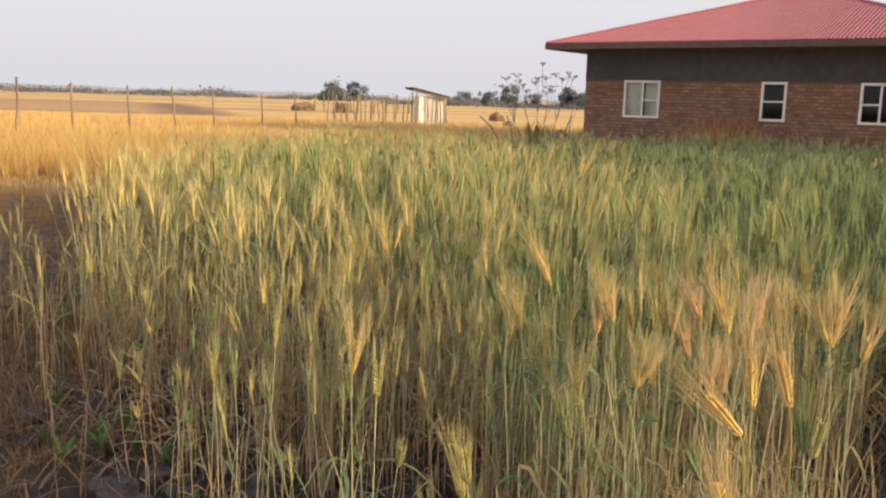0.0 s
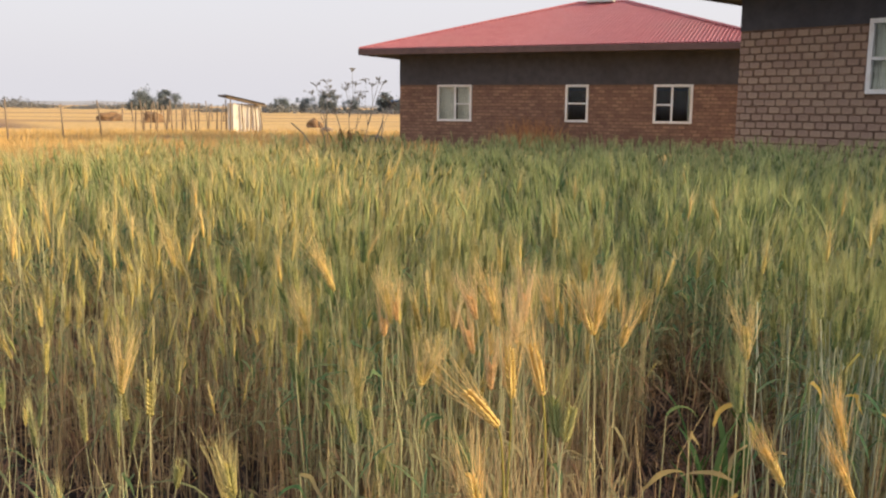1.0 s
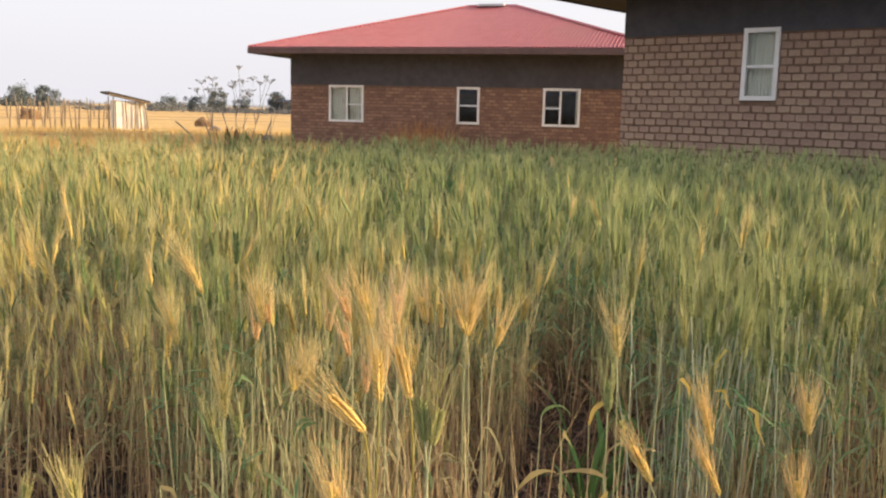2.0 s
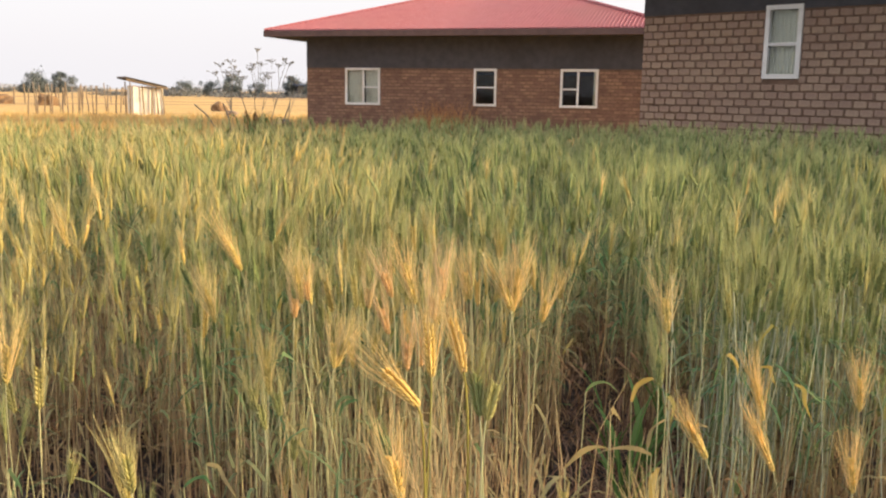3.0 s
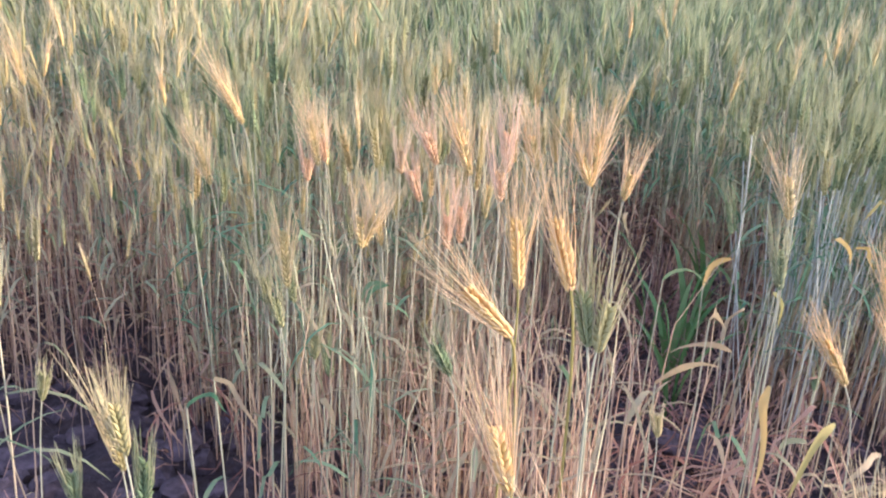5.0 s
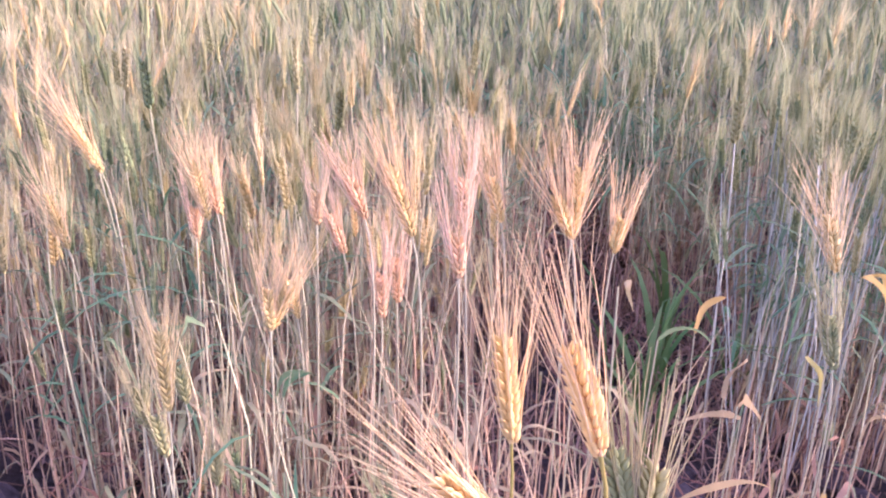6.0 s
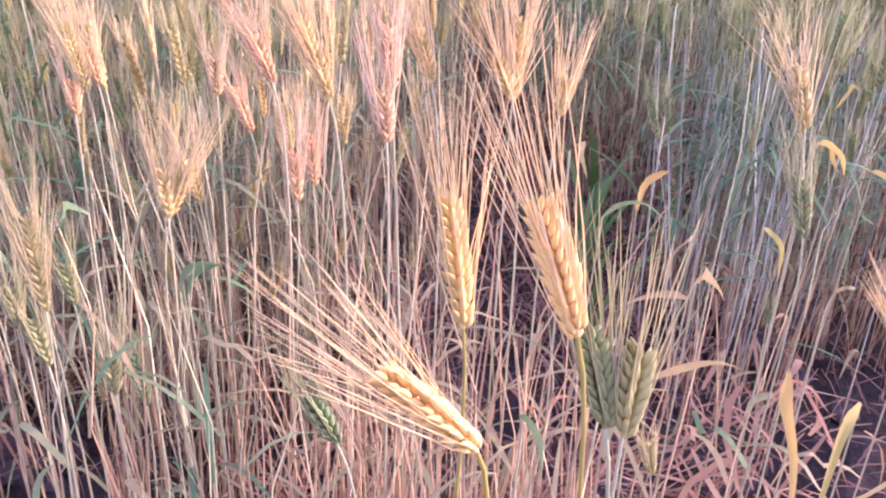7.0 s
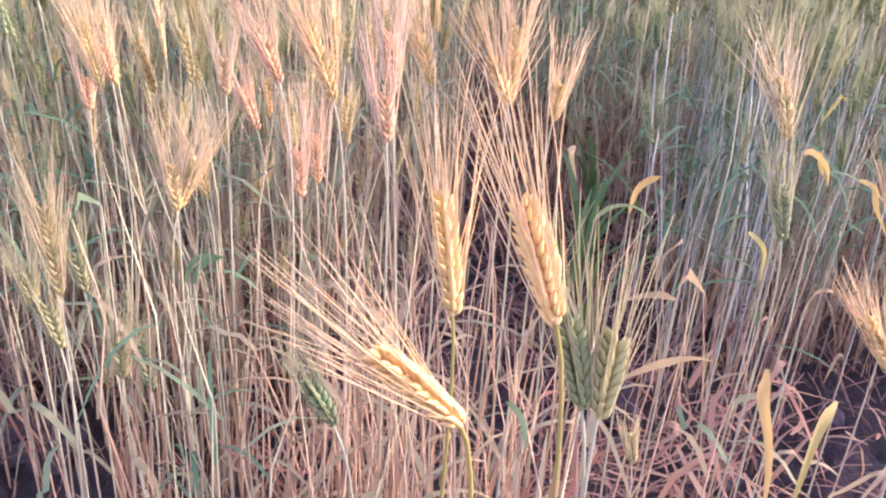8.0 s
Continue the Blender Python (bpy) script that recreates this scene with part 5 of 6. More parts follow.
wheat_plant((0.102, 2.124, 0), (0.136, 2.127, 0.535), (0.143, 2.139, 0.577), 0.30, "short wheat ear on a thin stalk over bare soil", spread=0.2, awn=0.03, thick=0.75, seed=34)
wheat_plant((0.288, 1.769, 0), (0.276, 1.754, 0.574), (0.281, 1.776, 0.641), 0.02, "green unripe wheat ear standing at the edge", spread=0.1, awn=0.05, thick=0.85, seed=35)
wheat_plant((0.190, 1.782, 0), (0.202, 1.783, 0.582), (0.198, 1.798, 0.619), 0.10, "green unripe wheat ear standing at the edge", spread=0.2, awn=0.05, thick=0.85, seed=36)
wheat_plant((0.589, 1.467, 0), (0.605, 1.469, 0.736), (0.600, 1.504, 0.799), 0.95, "golden ripe wheat ear low in the clump", spread=0.3, awn=0.1, thick=0.85, seed=37)
wheat_plant((0.590, 1.343, 0), (0.617, 1.346, 0.719), (0.617, 1.379, 0.748), 0.95, "golden ripe wheat ear low in the clump", spread=0.35, awn=0.09, thick=0.85, seed=38)
wheat_plant((0.910, 1.337, 0), (0.885, 1.306, 0.721), (0.883, 1.317, 0.749), 0.60, "yellow wheat ear low among dry stalks", spread=0.4, awn=0.08, thick=0.85, seed=39)
wheat_plant((0.052, 2.154, 0), (0.039, 2.123, 0.740), (0.042, 2.148, 0.814), 0.80, "golden wheat ear at the plot's edge", spread=0.3, thick=0.75, seed=40)
wheat_plant((0.483, 2.169, 0), (0.512, 2.171, 0.663), (0.513, 2.206, 0.761), 0.5, "golden wheat ear standing upright", spread=0.3, thick=0.75, seed=41)
wheat_plant((0.476, 2.708, 0), (0.438, 2.689, 0.688), (0.416, 2.731, 0.782), 0.68, "golden wheat ear with a loose beard", spread=0.4, thick=0.75, seed=42)
wheat_plant((0.635, 2.561, 0), (0.635, 2.533, 0.762), (0.624, 2.572, 0.859), 0.70, "golden wheat ear with a loose beard", spread=0.4, thick=0.75, seed=43)
wheat_plant((0.753, 2.466, 0), (0.742, 2.443, 0.619), (0.738, 2.467, 0.682), 0.80, "golden wheat ear with a loose beard", spread=0.3, thick=0.75, seed=44)
wheat_plant((1.437, 1.776, 0), (1.433, 1.780, 0.558), (1.402, 1.805, 0.643), 0.95, "orange-gold wheat ear bent at the neck", spread=0.25, thick=0.75, seed=45)
wheat_plant((1.484, 1.878, 0), (1.481, 1.882, 0.619), (1.467, 1.904, 0.716), 0.85, "orange-gold wheat ear bent at the neck", spread=0.3, thick=0.75, seed=46)
wheat_plant((0.257, 1.773, 0), (0.258, 1.734, 0.650), (0.248, 1.747, 0.724), 0.50, "yellow-green wheat ear low at the edge", spread=0.3, thick=0.75, seed=47)
wheat_plant((0.504, 2.547, 0), (0.494, 2.556, 0.846), (0.452, 2.576, 0.940), 0.80, "yellow wheat ear rising above the stand", spread=0.35, thick=0.75, seed=48)
wheat_plant((0.022, 3.309, 0), (0.040, 3.310, 0.788), (0.021, 3.329, 0.890), 0.70, "yellow wheat ear rising above the stand", spread=0.35, thick=0.75, seed=49)

wheat_plant((1.80, 1.97, 0), (1.79, 1.955, 0.585), (1.80, 1.975, 0.665), 0.85, "orange-gold wheat ear with a ragged beard", spread=0.35, thick=0.8, seed=50)
wheat_plant((1.69, 1.85, 0), (1.675, 1.83, 0.46), (1.68, 1.85, 0.54), 0.9, "orange-gold wheat ear low over dry stalks", spread=0.3, thick=0.8, seed=51)

# more stalks of the stand's front, each a thing of its own
rs4 = np.random.RandomState(21)
more, _ = sow(rs4, 80, 1.5, 3.2, 2)
more = more[(bare(more[:, 0], more[:, 1]) < 0.25) & ((more[:, 0] < 0.85) | (more[:, 0] > 1.7) | (more[:, 1] > 2.5))]
more = more[rs4.permutation(len(more))[:110]]
for k, ((x, y), r) in enumerate(zip(more, ripeness(more[:, 0], more[:, 1], rs4))):
    az, lean, tall = rs4.uniform(0, 6.28), rs4.uniform(0.0, 0.09), rs4.uniform(0.52, 0.76)
    bx, by = x + math.cos(az) * lean, y + math.sin(az) * lean
    nod = rs4.uniform(0.0, 0.45)
    L = rs4.uniform(0.06, 0.085)
    tip = (bx + math.cos(az) * nod * L, by + math.sin(az) * nod * L, tall + L * math.cos(nod))
    tint = "ripe straw-gold" if r > 0.62 else "half-ripe yellow-green" if r > 0.3 else "unripe blue-green"
    wheat_plant((x, y, 0), (bx, by, tall), tip, round(float(r), 2), tint + " bearded wheat stalk at the stand's front", spread=rs4.uniform(0.2, 0.4), awn=rs4.uniform(0.075, 0.105), twist=rs4.uniform(0, 3), leaves=1 + k % 2, seed=200 + k, thick=0.82)



def leaf_on_stalk(foot, top, end, width, ripe, label, stalk=True, mat=None, hang=0.0):
    """A broad single leaf from a stalk's top to its own end."""
    foot, top, end = Vector(foot), Vector(top), Vector(end)
    p = empty("wheat_leaf", Matrix.Translation(foot))
    tagged(p, label, "leaf", "single leaves")
    if stalk:
        s = Shape()
        s.tube([(0, 0, -0.02), tuple((top - foot) * 0.5 + Vector((0.006, 0, 0))), tuple(top - foot)], (0.0018, 0.0016, 0.0012), 6, 0)
        v, f, m = s.arrays()
        raw_mesh("stalk", "", v, f, m, np.full(len(v), 0.2), (STEM,), parent=p, kind="")
    s = Shape()
    pts, n = [], 10
    for k in range(n + 1):
        t = k / n
        wave = Vector((math.sin(5 * t + foot.x * 50), math.cos(4 * t + foot.y * 50), 0)) * 0.007 * math.sin(math.pi * t)
        pts.append(tuple(top.lerp(end, t) - foot + wave + Vector((0, 0, 2.2 * hang * math.sin(math.pi * t)))))
    # a lengthwise fold gives the leaf a keel
    side = (end - top).cross(Vector((0.5, 0.8, 0))).normalized()
    for k, q in enumerate(pts):
        t = k / n
        w = 0.92 * width * min(1.0, 0.55 + 2.2 * t) * (1 - t ** 3.5) * (1 + 0.12 * math.sin(9 * t + foot.x * 40)) + 0.0006
        tw = 1.0 * t + 0.45 * math.sin(6 * t + foot.y * 30)
        a = side * math.cos(tw) + Vector((0.2, -0.9, 0.3)) * math.sin(tw) * 0.5
        q = Vector(q)
        s.v += [tuple(q - a * w / 2), tuple(q + Vector((0.1, 0.2, -0.3)) * w * 0.35), tuple(q + a * w / 2)]
    for k in range(n):
        for c in (0, 1):
            i = 3 * k + c
            s.tri(i, i + 1, i + 4, 0)
            s.tri(i, i + 4, i + 3, 0)
    v, f, m = s.arrays()
    ob = raw_mesh("blade", "", v, f, m, np.full(len(v), ripe), (mat or (YELLOW if "yellow" in label or "orange" in label else LEAF),), parent=p, kind="")
    ob.data.polygons.foreach_set("use_smooth", [True] * len(ob.data.polygons))


leaf_on_stalk((1.454, 2.366, 0), (1.442, 2.348, 0.506), (1.518, 2.359, 0.557), 0.016, 1.0, "orange withered leaf over bare soil", hang=0.01)
leaf_on_stalk((1.213, 1.853, 0), (1.222, 1.848, 0.561), (1.147, 1.755, 0.447), 0.014, 1.0, "broad yellow withered leaf hanging straight down", hang=0.01)
leaf_on_stalk((1.381, 1.859, 0), (1.361, 1.837, 0.476), (1.244, 1.786, 0.383), 0.015, 0.6, "yellow-green leaf folded down from a stalk", hang=0.01)
leaf_on_stalk((1.556, 2.100, 0), (1.568, 2.097, 0.245), (1.463, 2.079, 0.218), 0.016, 0.0, "short green leaf tip", hang=0.01)
leaf_on_stalk((1.382, 2.177, 0), (1.400, 2.169, 0.439), (1.247, 2.168, 0.451), 0.012, 1.0, "pale withered leaf arching sideways", hang=0.01)
leaf_on_stalk((1.446, 2.261, 0), (1.439, 2.254, 0.421), (1.490, 2.262, 0.485), 0.013, 1.0, "tan withered leaf pointing up", hang=0.01)
leaf_on_stalk((1.770, 2.195, 0), (1.789, 2.170, 0.580), (1.789, 2.094, 0.506), 0.012, 0.8, "yellow leaf hanging from a stalk", hang=0.01)
leaf_on_stalk((1.748, 2.318, 0), (1.758, 2.268, 0.596), (1.782, 2.226, 0.555), 0.012, 0.9, "yellow leaf hanging from a stalk", hang=0.01)
leaf_on_stalk((0.572, 2.366, 0), (0.587, 2.340, 0.681), (0.540, 2.300, 0.678), 0.010, 0.2, "green leaf leaning sideways", hang=0.01)
leaf_on_stalk((0.707, 2.394, 0), (0.696, 2.373, 0.529), (0.743, 2.363, 0.560), 0.010, 0.1, "green leaf leaning sideways", hang=0.01)
leaf_on_stalk((1.029, 2.031, 0), (1.009, 2.007, 0.803), (1.018, 1.986, 0.779), 0.009, 0.9, "tan leaf tip bent over a stalk", hang=0.01)
leaf_on_stalk((1.369, 1.772, 0), (1.379, 1.752, 0.467), (1.272, 1.726, 0.424), 0.014, 1.0, "broad tan leaf hanging low", hang=0.01)
leaf_on_stalk((0.819, 1.843, 0), (0.837, 1.822, 0.658), (0.839, 1.795, 0.618), 0.009, 0.2, "grey-green leaf on a stalk", hang=0.01)
leaf_on_stalk((1.228, 2.245, 0), (1.238, 2.201, 0.598), (1.277, 2.121, 0.619), 0.008, 0.2, "thin green leaf held level", hang=0.01)
leaf_on_stalk((1.564, 2.142, 0), (1.551, 2.117, 0.685), (1.533, 2.048, 0.660), 0.010, 0.9, "yellow leaf hanging among blue-green stalks", hang=0.01)
leaf_on_stalk((1.327, 2.029, 0), (1.346, 2.016, 0.639), (1.308, 1.951, 0.604), 0.009, 0.5, "yellow-green leaf hanging among blue-green stalks", hang=0.01)
leaf_on_stalk((1.163, 1.968, 0), (1.173, 1.958, 0.632), (1.175, 1.916, 0.629), 0.014, 1.0, "pale pink dry leaf curled on a stalk", hang=0.01)
leaf_on_stalk((1.745, 2.251, 0), (1.756, 2.208, 0.712), (1.713, 2.215, 0.680), 0.010, 0.6, "yellow-green leaf drooping from a stalk", hang=0.01)
leaf_on_stalk((1.293, 1.883, 0), (1.308, 1.880, 0.593), (1.346, 1.873, 0.619), 0.008, 1.0, "tan withered leaf held level", hang=0.01)
leaf_on_stalk((0.539, 2.400, 0), (0.522, 2.372, 0.633), (0.581, 2.361, 0.672), 0.010, 0.2, "green leaf leaning over the straws", hang=0.01)
leaf_on_stalk((0.702, 2.375, 0), (0.682, 2.355, 0.544), (0.731, 2.343, 0.573), 0.009, 0.2, "green leaf leaning over the straws", hang=0.01)
leaf_on_stalk((0.398, 2.086, 0), (0.382, 2.053, 0.578), (0.437, 1.961, 0.531), 0.013, 1.0, "pale withered leaf bent down from a stalk", hang=0.01)
leaf_on_stalk((0.352, 2.091, 0), (0.340, 2.053, 0.536), (0.397, 2.031, 0.530), 0.012, 0.0, "green leaf held level", hang=0.01)
leaf_on_stalk((1.055, 1.919, 0), (1.055, 1.914, 0.553), (1.097, 1.812, 0.625), 0.012, 1.0, "pale withered leaf arching sideways", hang=0.01)
leaf_on_stalk((0.039, 2.063, 0), (0.050, 2.019, 0.619), (0.074, 1.995, 0.576), 0.014, 0.2, "grey-green leaf bent at the tip", hang=0.01)
leaf_on_stalk((0.568, 2.124, 0), (0.552, 2.078, 0.505), (0.563, 2.056, 0.453), 0.012, 0.9, "tan leaf hanging from a stalk", hang=0.01)


def weed(x, y, tall, n, seed, label):
    """A low leafy green weed: a rosette with upright broad blades."""
    rng = random.Random(seed)
    p = empty("weed", pose(x, y, 0))
    tagged(p, label, "weed", "weeds in the wheat")
    for k in range(n):
        s = Shape()
        az, h, reach = rng.uniform(0, 6.28), tall * rng.uniform(0.45, 1), tall * rng.uniform(0.1, 0.5)
        w = rng.uniform(0.010, 0.021)
        pts = [(math.cos(az) * (0.01 + reach * t * t), math.sin(az) * (0.01 + reach * t * t), h * (t - 0.3 * t ** 3)) for t in np.linspace(0, 1, 7)]
        s.blade(pts, [w * (0.5 + 1.2 * t) * (1 - t ** 2) + 0.0008 for t in np.linspace(0, 1, 7)], 0)
        v, f, m = s.arrays()
        raw_mesh("leaf", "", v, f, m, np.full(len(v), rng.uniform(0, 0.5)), (WEED,), parent=p, kind="")


for k, (wx, wy, tall, n) in enumerate(((1.66, 2.74, 0.6, 9), (1.78, 2.85, 0.62, 8), (1.9, 2.98, 0.55, 8), (2.02, 3.12, 0.6, 8), (1.74, 2.98, 0.55, 7), (1.58, 2.6, 0.5, 7), (1.95, 2.75, 0.5, 8))):
    weed(wx, wy, tall, n - 2, 30 + k, "leafy green weed with broad upright blades in bare soil")
for k, (wx, wy) in enumerate(((-1.2, 3.5), (-0.95, 3.62), (-1.08, 3.32), (-1.35, 3.9), (-0.72, 3.3), (-0.98, 3.42), (-0.88, 3.5), (-1.02, 3.52), (-1.4, 3.45), (-1.6, 4.6), (-2.05, 6.0), (-1.85, 5.2))):
    weed(wx, wy, 0.16, 10, 50 + k, "low green weed on dark soil")
weed(-0.55, 2.95, 0.12, 12, 3, "low green weed on dark soil")
weed(-0.15, 2.75, 0.10, 10, 4, "low green weed on dark soil")
weed(-0.02, 2.45, 0.16, 10, 5, "low green weed on dark soil")
weed(0.12, 2.25, 0.14, 8, 6, "low green weed on dark soil")


def soil_clod(x, y, size, seed):
    """A broken lump of ploughed earth, half sunk."""
    rng = random.Random(seed)
    bm = bmesh.new()
    bmesh.ops.create_icosphere(bm, subdivisions=2, radius=1)
    off = Vector((seed * 1.7, 0, 0))
    flat = rng.uniform(0.5, 0.75)
    for v in bm.verts:
        k = size * (1 + 0.5 * noise.noise(v.co * 1.3 + off) + 0.22 * noise.noise(v.co * 3.5 + off))
        v.co = Vector((v.co.x * k, v.co.y * k * 0.85, v.co.z * k * flat))
    ob = finish("soil_clod", bm, CLOD)
    ob.matrix_world = pose(x, y, soil_height(x, y) + size * 0.25, rz=rng.uniform(0, 360))
    tagged(ob, "lump of dark purple-brown ploughed earth", "clod", "clods of earth")


rng = random.Random(8)
for k in range(190):
    if k >= 150:
        x, y = rng.uniform(-1.7, -0.5), rng.uniform(3.0, 4.1)
    elif k < 100:
        x, y = rng.uniform(-0.9, 0.55), rng.uniform(2.3, 3.3)
    else:
        t = rng.uniform(0, 1)
        x, y = 1.35 + 1.1 * t + rng.uniform(-0.2, 0.45), 2.1 + 1.2 * t + rng.uniform(-0.25, 0.2)
    soil_clod(x, y, rng.choice((0.026, 0.035, 0.045, 0.062)) * rng.uniform(0.8, 1.25), k)


def dry_umbel(x, y, seed):
    """A tall dead weed: thin forking stalks in a fan, flat seed heads, and withered leaves hanging at the foot."""
    rng = random.Random(seed)
    p = empty("dead_weed", pose(x, y, 0))
    tagged(p, "tall dead weed with thin forked stalks and flat seed heads", "weed")
    for lean, at, fork in ((-0.30, 0.98, ((-0.42, 1.62), (-0.30, 1.66), (-0.25, 1.58), (-0.50, 1.50), (-0.36, 1.52))),
                           (-0.10, 1.0, ((-0.18, 1.52), (-0.12, 1.44), (-0.24, 1.47))),
                           (0.02, 1.15, ((0.04, 1.82), (0.0, 1.62), (0.09, 1.63), (-0.04, 1.56))),
                           (0.10, 1.0, ((0.16, 1.50), (0.12, 1.42), (0.2, 1.45))),
                           (0.27, 1.05, ((0.24, 1.68), (0.33, 1.62), (0.43, 1.69), (0.48, 1.65))),
                           (0.48, 0.9, ((0.60, 1.42), (0.53, 1.45), (0.66, 1.37)))):
        bm = bmesh.new()
        root, crotch = Vector((lean * 0.25, rng.uniform(-0.06, 0.06), 0)), Vector((lean, rng.uniform(-0.15, 0.15), at))
        pole(bm, (root, root.lerp(crotch, 0.5) + Vector((rng.uniform(-0.05, 0.05), 0, 0)), crotch), (0.008, 0.006, 0.0045), 5)
        tips = []
        for tx, tz in fork:
            tip = Vector((tx + rng.uniform(-0.02, 0.02), crotch.y + rng.uniform(-0.15, 0.15), tz))
            mid = crotch.lerp(tip, 0.55) + Vector((rng.uniform(-0.04, 0.04), 0, -0.04))
            pole(bm, (crotch, mid, tip), (0.0045, 0.0035, 0.0028), 4)
            tips.append(tip)
        st = part("stalk", bm, SEEDS, p)
        for tip in tips:
            bm = bmesh.new()
            for ray in range(12):
                end = tip + Vector((rng.gauss(0, 0.04), rng.gauss(0, 0.04), rng.uniform(0.0, 0.035)))
                pole(bm, (tip + Vector((0, 0, -0.03)), tip.lerp(end, 0.6), end, end + Vector((0, 0, 0.012))), (0.0015, 0.002, 0.008, 0.003), 4)
            part("seed_head", bm, SEEDS, st)
    for k in range(60):
        s = Shape()
        az, h, reach = rng.uniform(0, 6.28), rng.uniform(0.72, 1.12), rng.uniform(0.15, 0.45)
        drop, cx = rng.uniform(0.3, 0.75), rng.gauss(0, 0.13)
        pts = [(cx + math.cos(az) * reach * t, 0.6 * math.sin(az) * reach * t, h * (0.5 + 1.0 * t ** 0.7 - (0.45 + drop) * t ** 2.4)) for t in np.linspace(0, 1, 7)]
        w = rng.uniform(0.014, 0.034)
        s.blade(pts, (w * 0.4, w, w * 1.1, w, w * 0.9, w * 0.5, 0.004), 0)
        v, f, m = s.arrays()
        raw_mesh("leaf", "", v, f, m, np.full(len(v), rng.uniform(0, 0.7)), (DULLGRASS if k % 2 == 0 else WEED,), parent=p, kind="")
    for a, b in (((-0.80, 0, 1.08), (-0.50, 0.1, 0.72)), ((0.30, 0.1, 0.6), (0.50, 0, 1.12)), ((-0.30, 0.1, 0.6), (-0.42, 0, 1.1))):
        bm = bmesh.new()
        pole(bm, (a, Vector(a).lerp(Vector(b), 0.5) + Vector((0.02, 0, 0.03)), b), (0.009, 0.011, 0.008), 5)
        part("broken_stalk", bm, SEEDS, p)


dry_umbel(1.58, 13.3, 2)


def haystack(x, y, wide, tall, seed):
    """A low uneven mound of dry hay."""
    bm = bmesh.new()
    bmesh.ops.create_icosphere(bm, subdivisions=3, radius=1)
    for v in bm.verts:
        k = 1 + 0.35 * noise.noise(v.co * 1.6 + Vector((seed, 0, 0))) + 0.12 * noise.noise(v.co * 6)
        v.co = Vector((v.co.x * k * wide / 2, v.co.y * k * wide / 2, v.co.z * k * tall))
    ob = finish("haystack", bm, HAY)
    ob.location = (x, y, 0)
    tagged(ob, "low brown haystack on the dry plain", "haystack", "haystacks")


HAY = surface("hay", (0.17, 0.10, 0.055), (0.28, 0.17, 0.09), 12, 0.95, 0.8, 0.03)
for x, y, wide, tall, seed in ((3.9, 59.4, 1.1, 0.53, 1), (-7.6, 73.7, 1.6, 0.88, 2), (-11.8, 80.2, 2.4, 0.7, 3)):
    haystack(x, y, wide, tall, seed)


# ---- trees and far land ----
def tree(x, y, tall, wide, seed, label):
    rng = random.Random(seed)
    t = empty("tree", pose(x, y, 0))
    tagged(t, label, "tree", "trees on the horizon")
    bm = bmesh.new()
    top = Vector((rng.uniform(-0.4, 0.4), 0, tall * 0.75))
    pole(bm, ((0, 0, -0.3), (0.1, 0, tall * 0.35), top), (tall * 0.03, tall * 0.02, tall * 0.008), 7)
    blobs = []
    for k in range(9):
        at = Vector((0.1, 0, tall * rng.uniform(0.3, 0.7)))
        az = rng.uniform(0, 6.28)
        end = at + Vector((math.cos(az) * wide * rng.uniform(0.2, 0.5), math.sin(az) * wide * 0.4, tall * rng.uniform(0.05, 0.3)))
        pole(bm, (at, at.lerp(end, 0.5) + Vector((0, 0, 0.1)), end), (tall * 0.012, tall * 0.008, tall * 0.004), 5)
        blobs.append((end, wide * rng.uniform(0.14, 0.27)))
    blobs += [(top + Vector((rng.uniform(-0.2, 0.2) * wide, 0, rng.uniform(0, 0.16) * tall)), wide * rng.uniform(0.12, 0.22)) for k in range(5)]
    blobs += [(Vector((rng.uniform(-0.38, 0.38) * wide, 0, tall * rng.uniform(0.05, 0.55))), wide * rng.uniform(0.16, 0.26)) for k in range(16)]
    part("trunk", bm, BARK, t)
    n = 3200
    rs2 = np.random.RandomState(seed)
    pick = rs2.randint(0, len(blobs), n)
    c = np.array([tuple(b[0]) for b in blobs])[pick] + rs2.normal(0, 0.4, (n, 3)) * np.array([b[1] for b in blobs])[pick][:, None]
    c[:, 2] = np.abs(c[:, 2])
    size = tall * 0.03
    v = (c[:, None] + rs2.normal(0, size, (n, 3, 3))).reshape(-1, 3)
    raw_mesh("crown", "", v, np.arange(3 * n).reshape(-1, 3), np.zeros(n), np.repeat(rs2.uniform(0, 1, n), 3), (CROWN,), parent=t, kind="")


for k, (px, d, tall, wide) in enumerate(((-0.120, 260, 5.2, 7), (-0.092, 262, 5.4, 5.5), (-0.108, 268, 3.6, 5), (0.0265, 200, 3.0, 4.4), (0.053, 202, 3.1, 4.2), (0.0765, 200, 4.4, 4.2), (0.101, 205, 3.0, 3.6), (0.139, 200, 4.7, 3.6), (0.160, 195, 4.0, 4.0))):
    tree(px * d, d, tall, wide, 20 + k, "eucalyptus tree at the edge of the plain, with haze in its leaf colour")
shed = empty("far_shed", pose(31.5, 200, 0, 0, 0, 10))
tagged(shed, "far dark shed with a blue roof between trees", "shed")
boxed("wall", (-3, -2, 0), (3, 2, 2.6), BAND, shed)
BLUE = surface("blue_sheet", (0.08, 0.12, 0.25), (0.10, 0.15, 0.3), 4, 0.5)
boxed("roof", (-3.3, -2.4, 2.6), (3.3, 2.4, 3.0), BLUE, shed, "blue sheet roof")

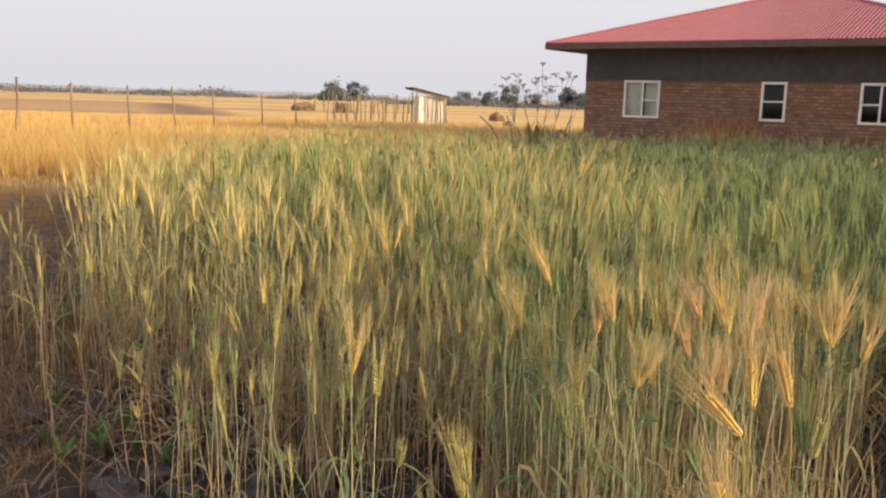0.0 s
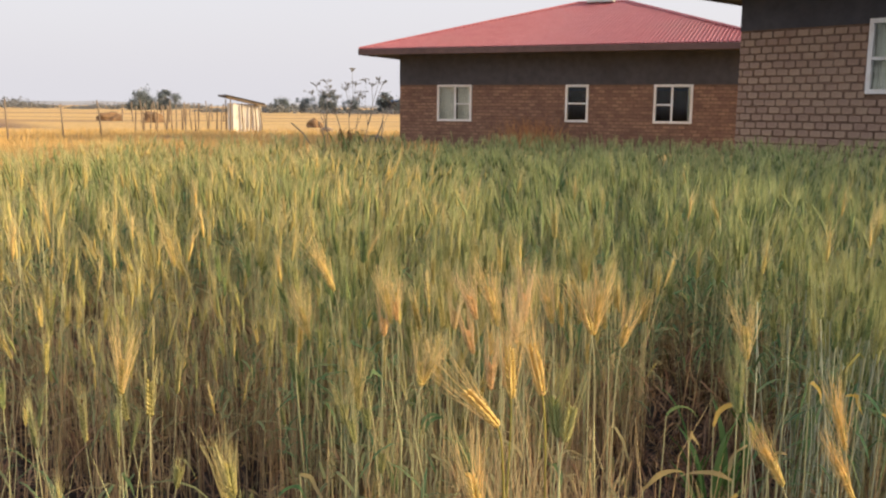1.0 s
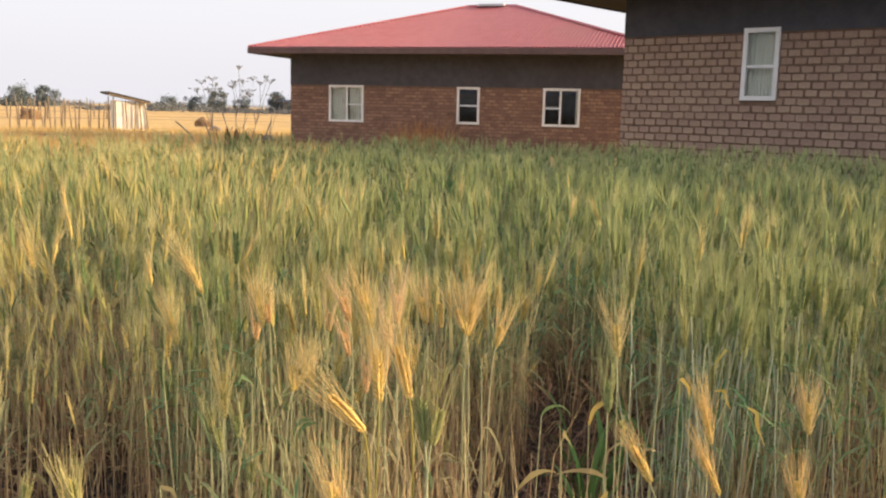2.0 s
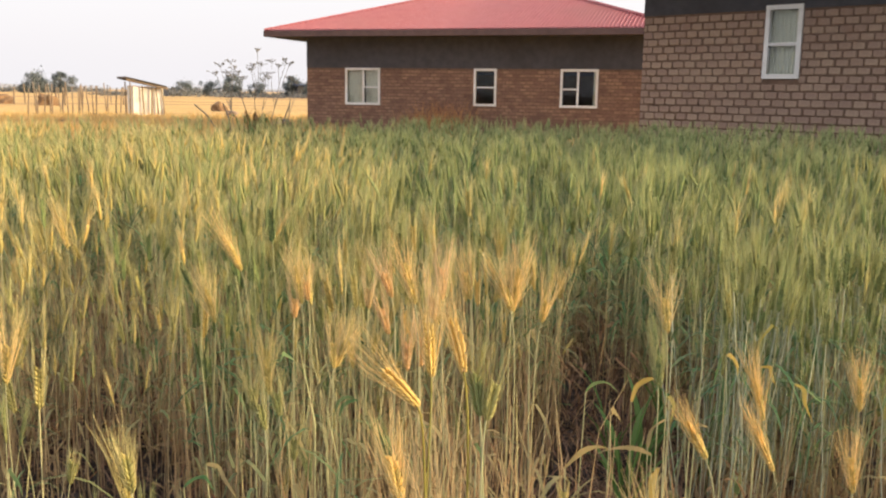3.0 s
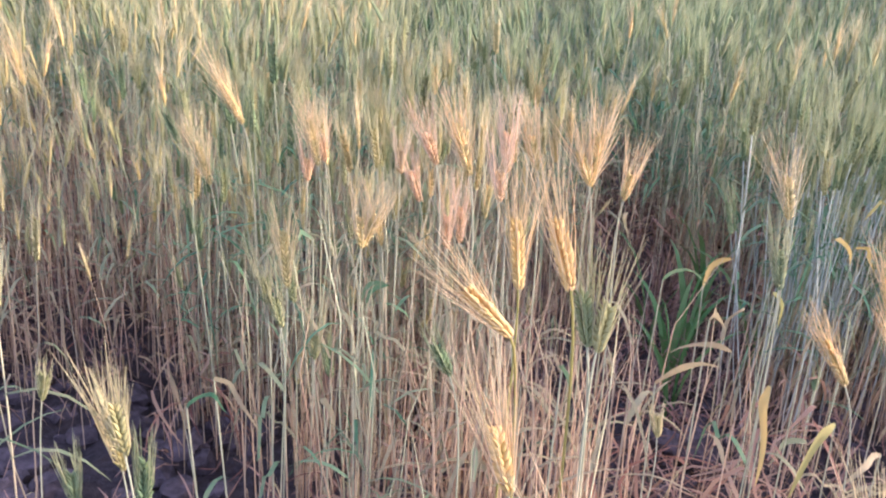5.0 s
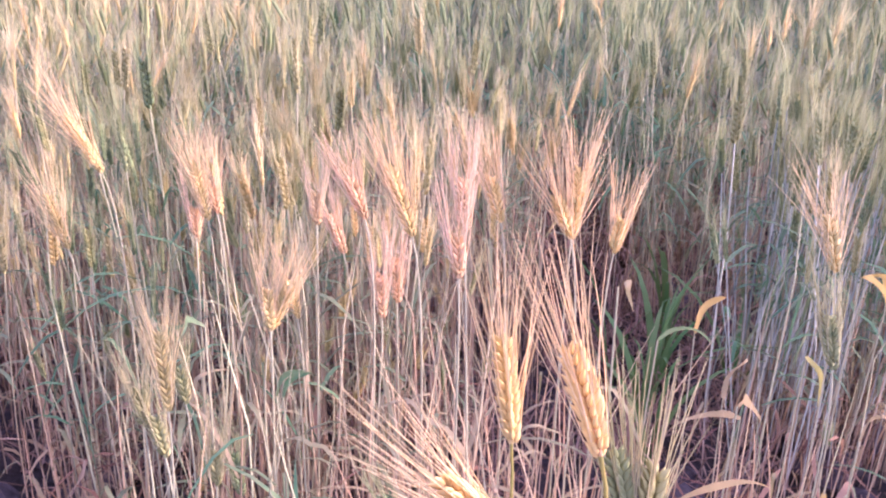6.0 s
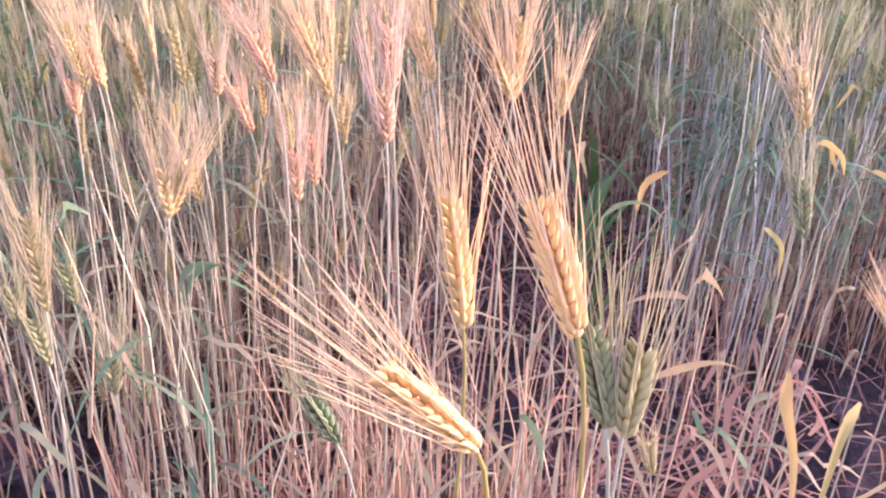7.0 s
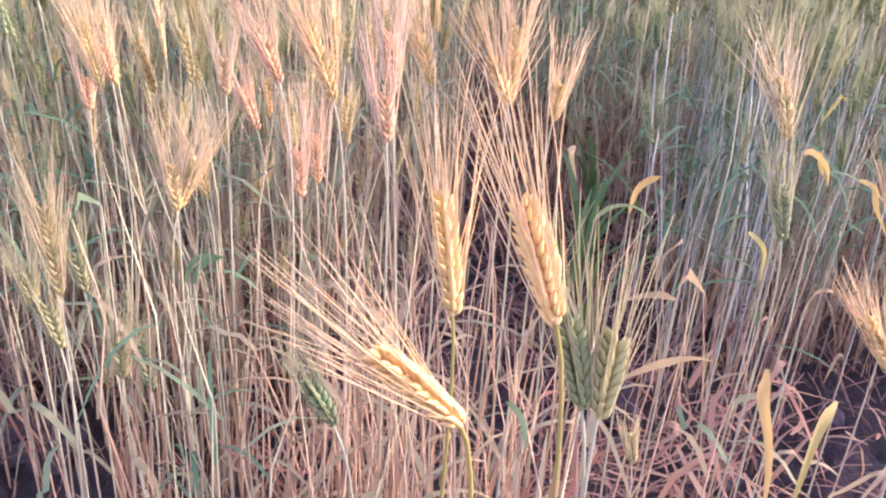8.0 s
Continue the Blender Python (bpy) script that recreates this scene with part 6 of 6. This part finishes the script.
# belt of far trees and bushes, too many to count; FARLEAF carries their haze
rs3 = np.random.RandomState(5)
cl = []
for k in range(520):
    az = radians(rs3.uniform(-34, 40))
    d = (330 if az < radians(-3) else 210) * rs3.uniform(0.85, 1.5)
    up = max(0.12, 0.75 + 1.5 * noise.noise(Vector((az * 14, 0, 0))) + 0.6 * noise.noise(Vector((az * 60, 3, 0))))
    cl.append((math.sin(az) * d, math.cos(az) * d, rs3.uniform(0.9, 2.4) * up * d / 300, rs3.uniform(3, 8)))
cl = np.array(cl)
m_ = 70
c = cl[:, None, :2] + rs3.normal(0, 0.38, (len(cl), m_, 2)) * cl[:, None, 3:4]
z = np.abs(rs3.normal(0.45, 0.3, (len(cl), m_))).clip(0, 1.1) * cl[:, 2:3]
c = np.concatenate([c, z[..., None]], -1).reshape(-1, 3)
v = (c[:, None] + rs3.normal(0, 0.3, (len(c), 3, 3))).reshape(-1, 3)
v[:, 2] = np.abs(v[:, 2])
raw_mesh("far_woods", "low belt of bushes and trees along the horizon, greyed by haze in its colour", v, np.arange(len(v)).reshape(-1, 3), np.zeros(len(c)), np.repeat(rs3.uniform(0, 1, len(c)), 3), (FARLEAF,), "woods")

# low hills behind, their haze held in the base colour
bm = bmesh.new()
prev = None
for k in range(161):
    az = radians(-50 + k * 0.7)
    h = max(1.0, 9 + 8 * noise.noise(Vector((k * 0.06, 0.3, 0))) + 4 * noise.noise(Vector((k * 0.3, 2, 0))) - 10 * max(0.0, (k - 62) / 60))
    row = [bm.verts.new((math.sin(az) * d, math.cos(az) * d, zz)) for d, zz in ((2300, -1), (2420, h * 0.7), (2500, h), (2700, -1))]
    if prev:
        for a in range(3):
            bm.faces.new((prev[a], row[a], row[a + 1], prev[a + 1]))
    prev = row
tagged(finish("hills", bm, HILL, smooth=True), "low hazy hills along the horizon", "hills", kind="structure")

# bricks of the nearer wall, one by one
rng = random.Random(2)
moulds = []
for k, (x0, z0) in enumerate(near_bricks):
    if k < 8:
        bm = bmesh.new()
        worn_brick(bm, 0, 0.189, 0, 0.102, 0.0, rng)
        ob = finish("brick", bm, BRICK, near_wall)
        moulds.append(ob.data)
    else:
        ob = new("brick", rng.choice(moulds))
    ob.parent, ob.location = near_wall, (x0 + rng.uniform(-0.008, 0.006), rng.uniform(-0.01, 0.006), z0 + rng.uniform(-0.005, 0.004))
    ob.rotation_euler = (0, radians(rng.uniform(-1.2, 1.2)), 0)
    ob.scale = (rng.uniform(0.95, 1.03), 1, rng.uniform(0.93, 1.04))
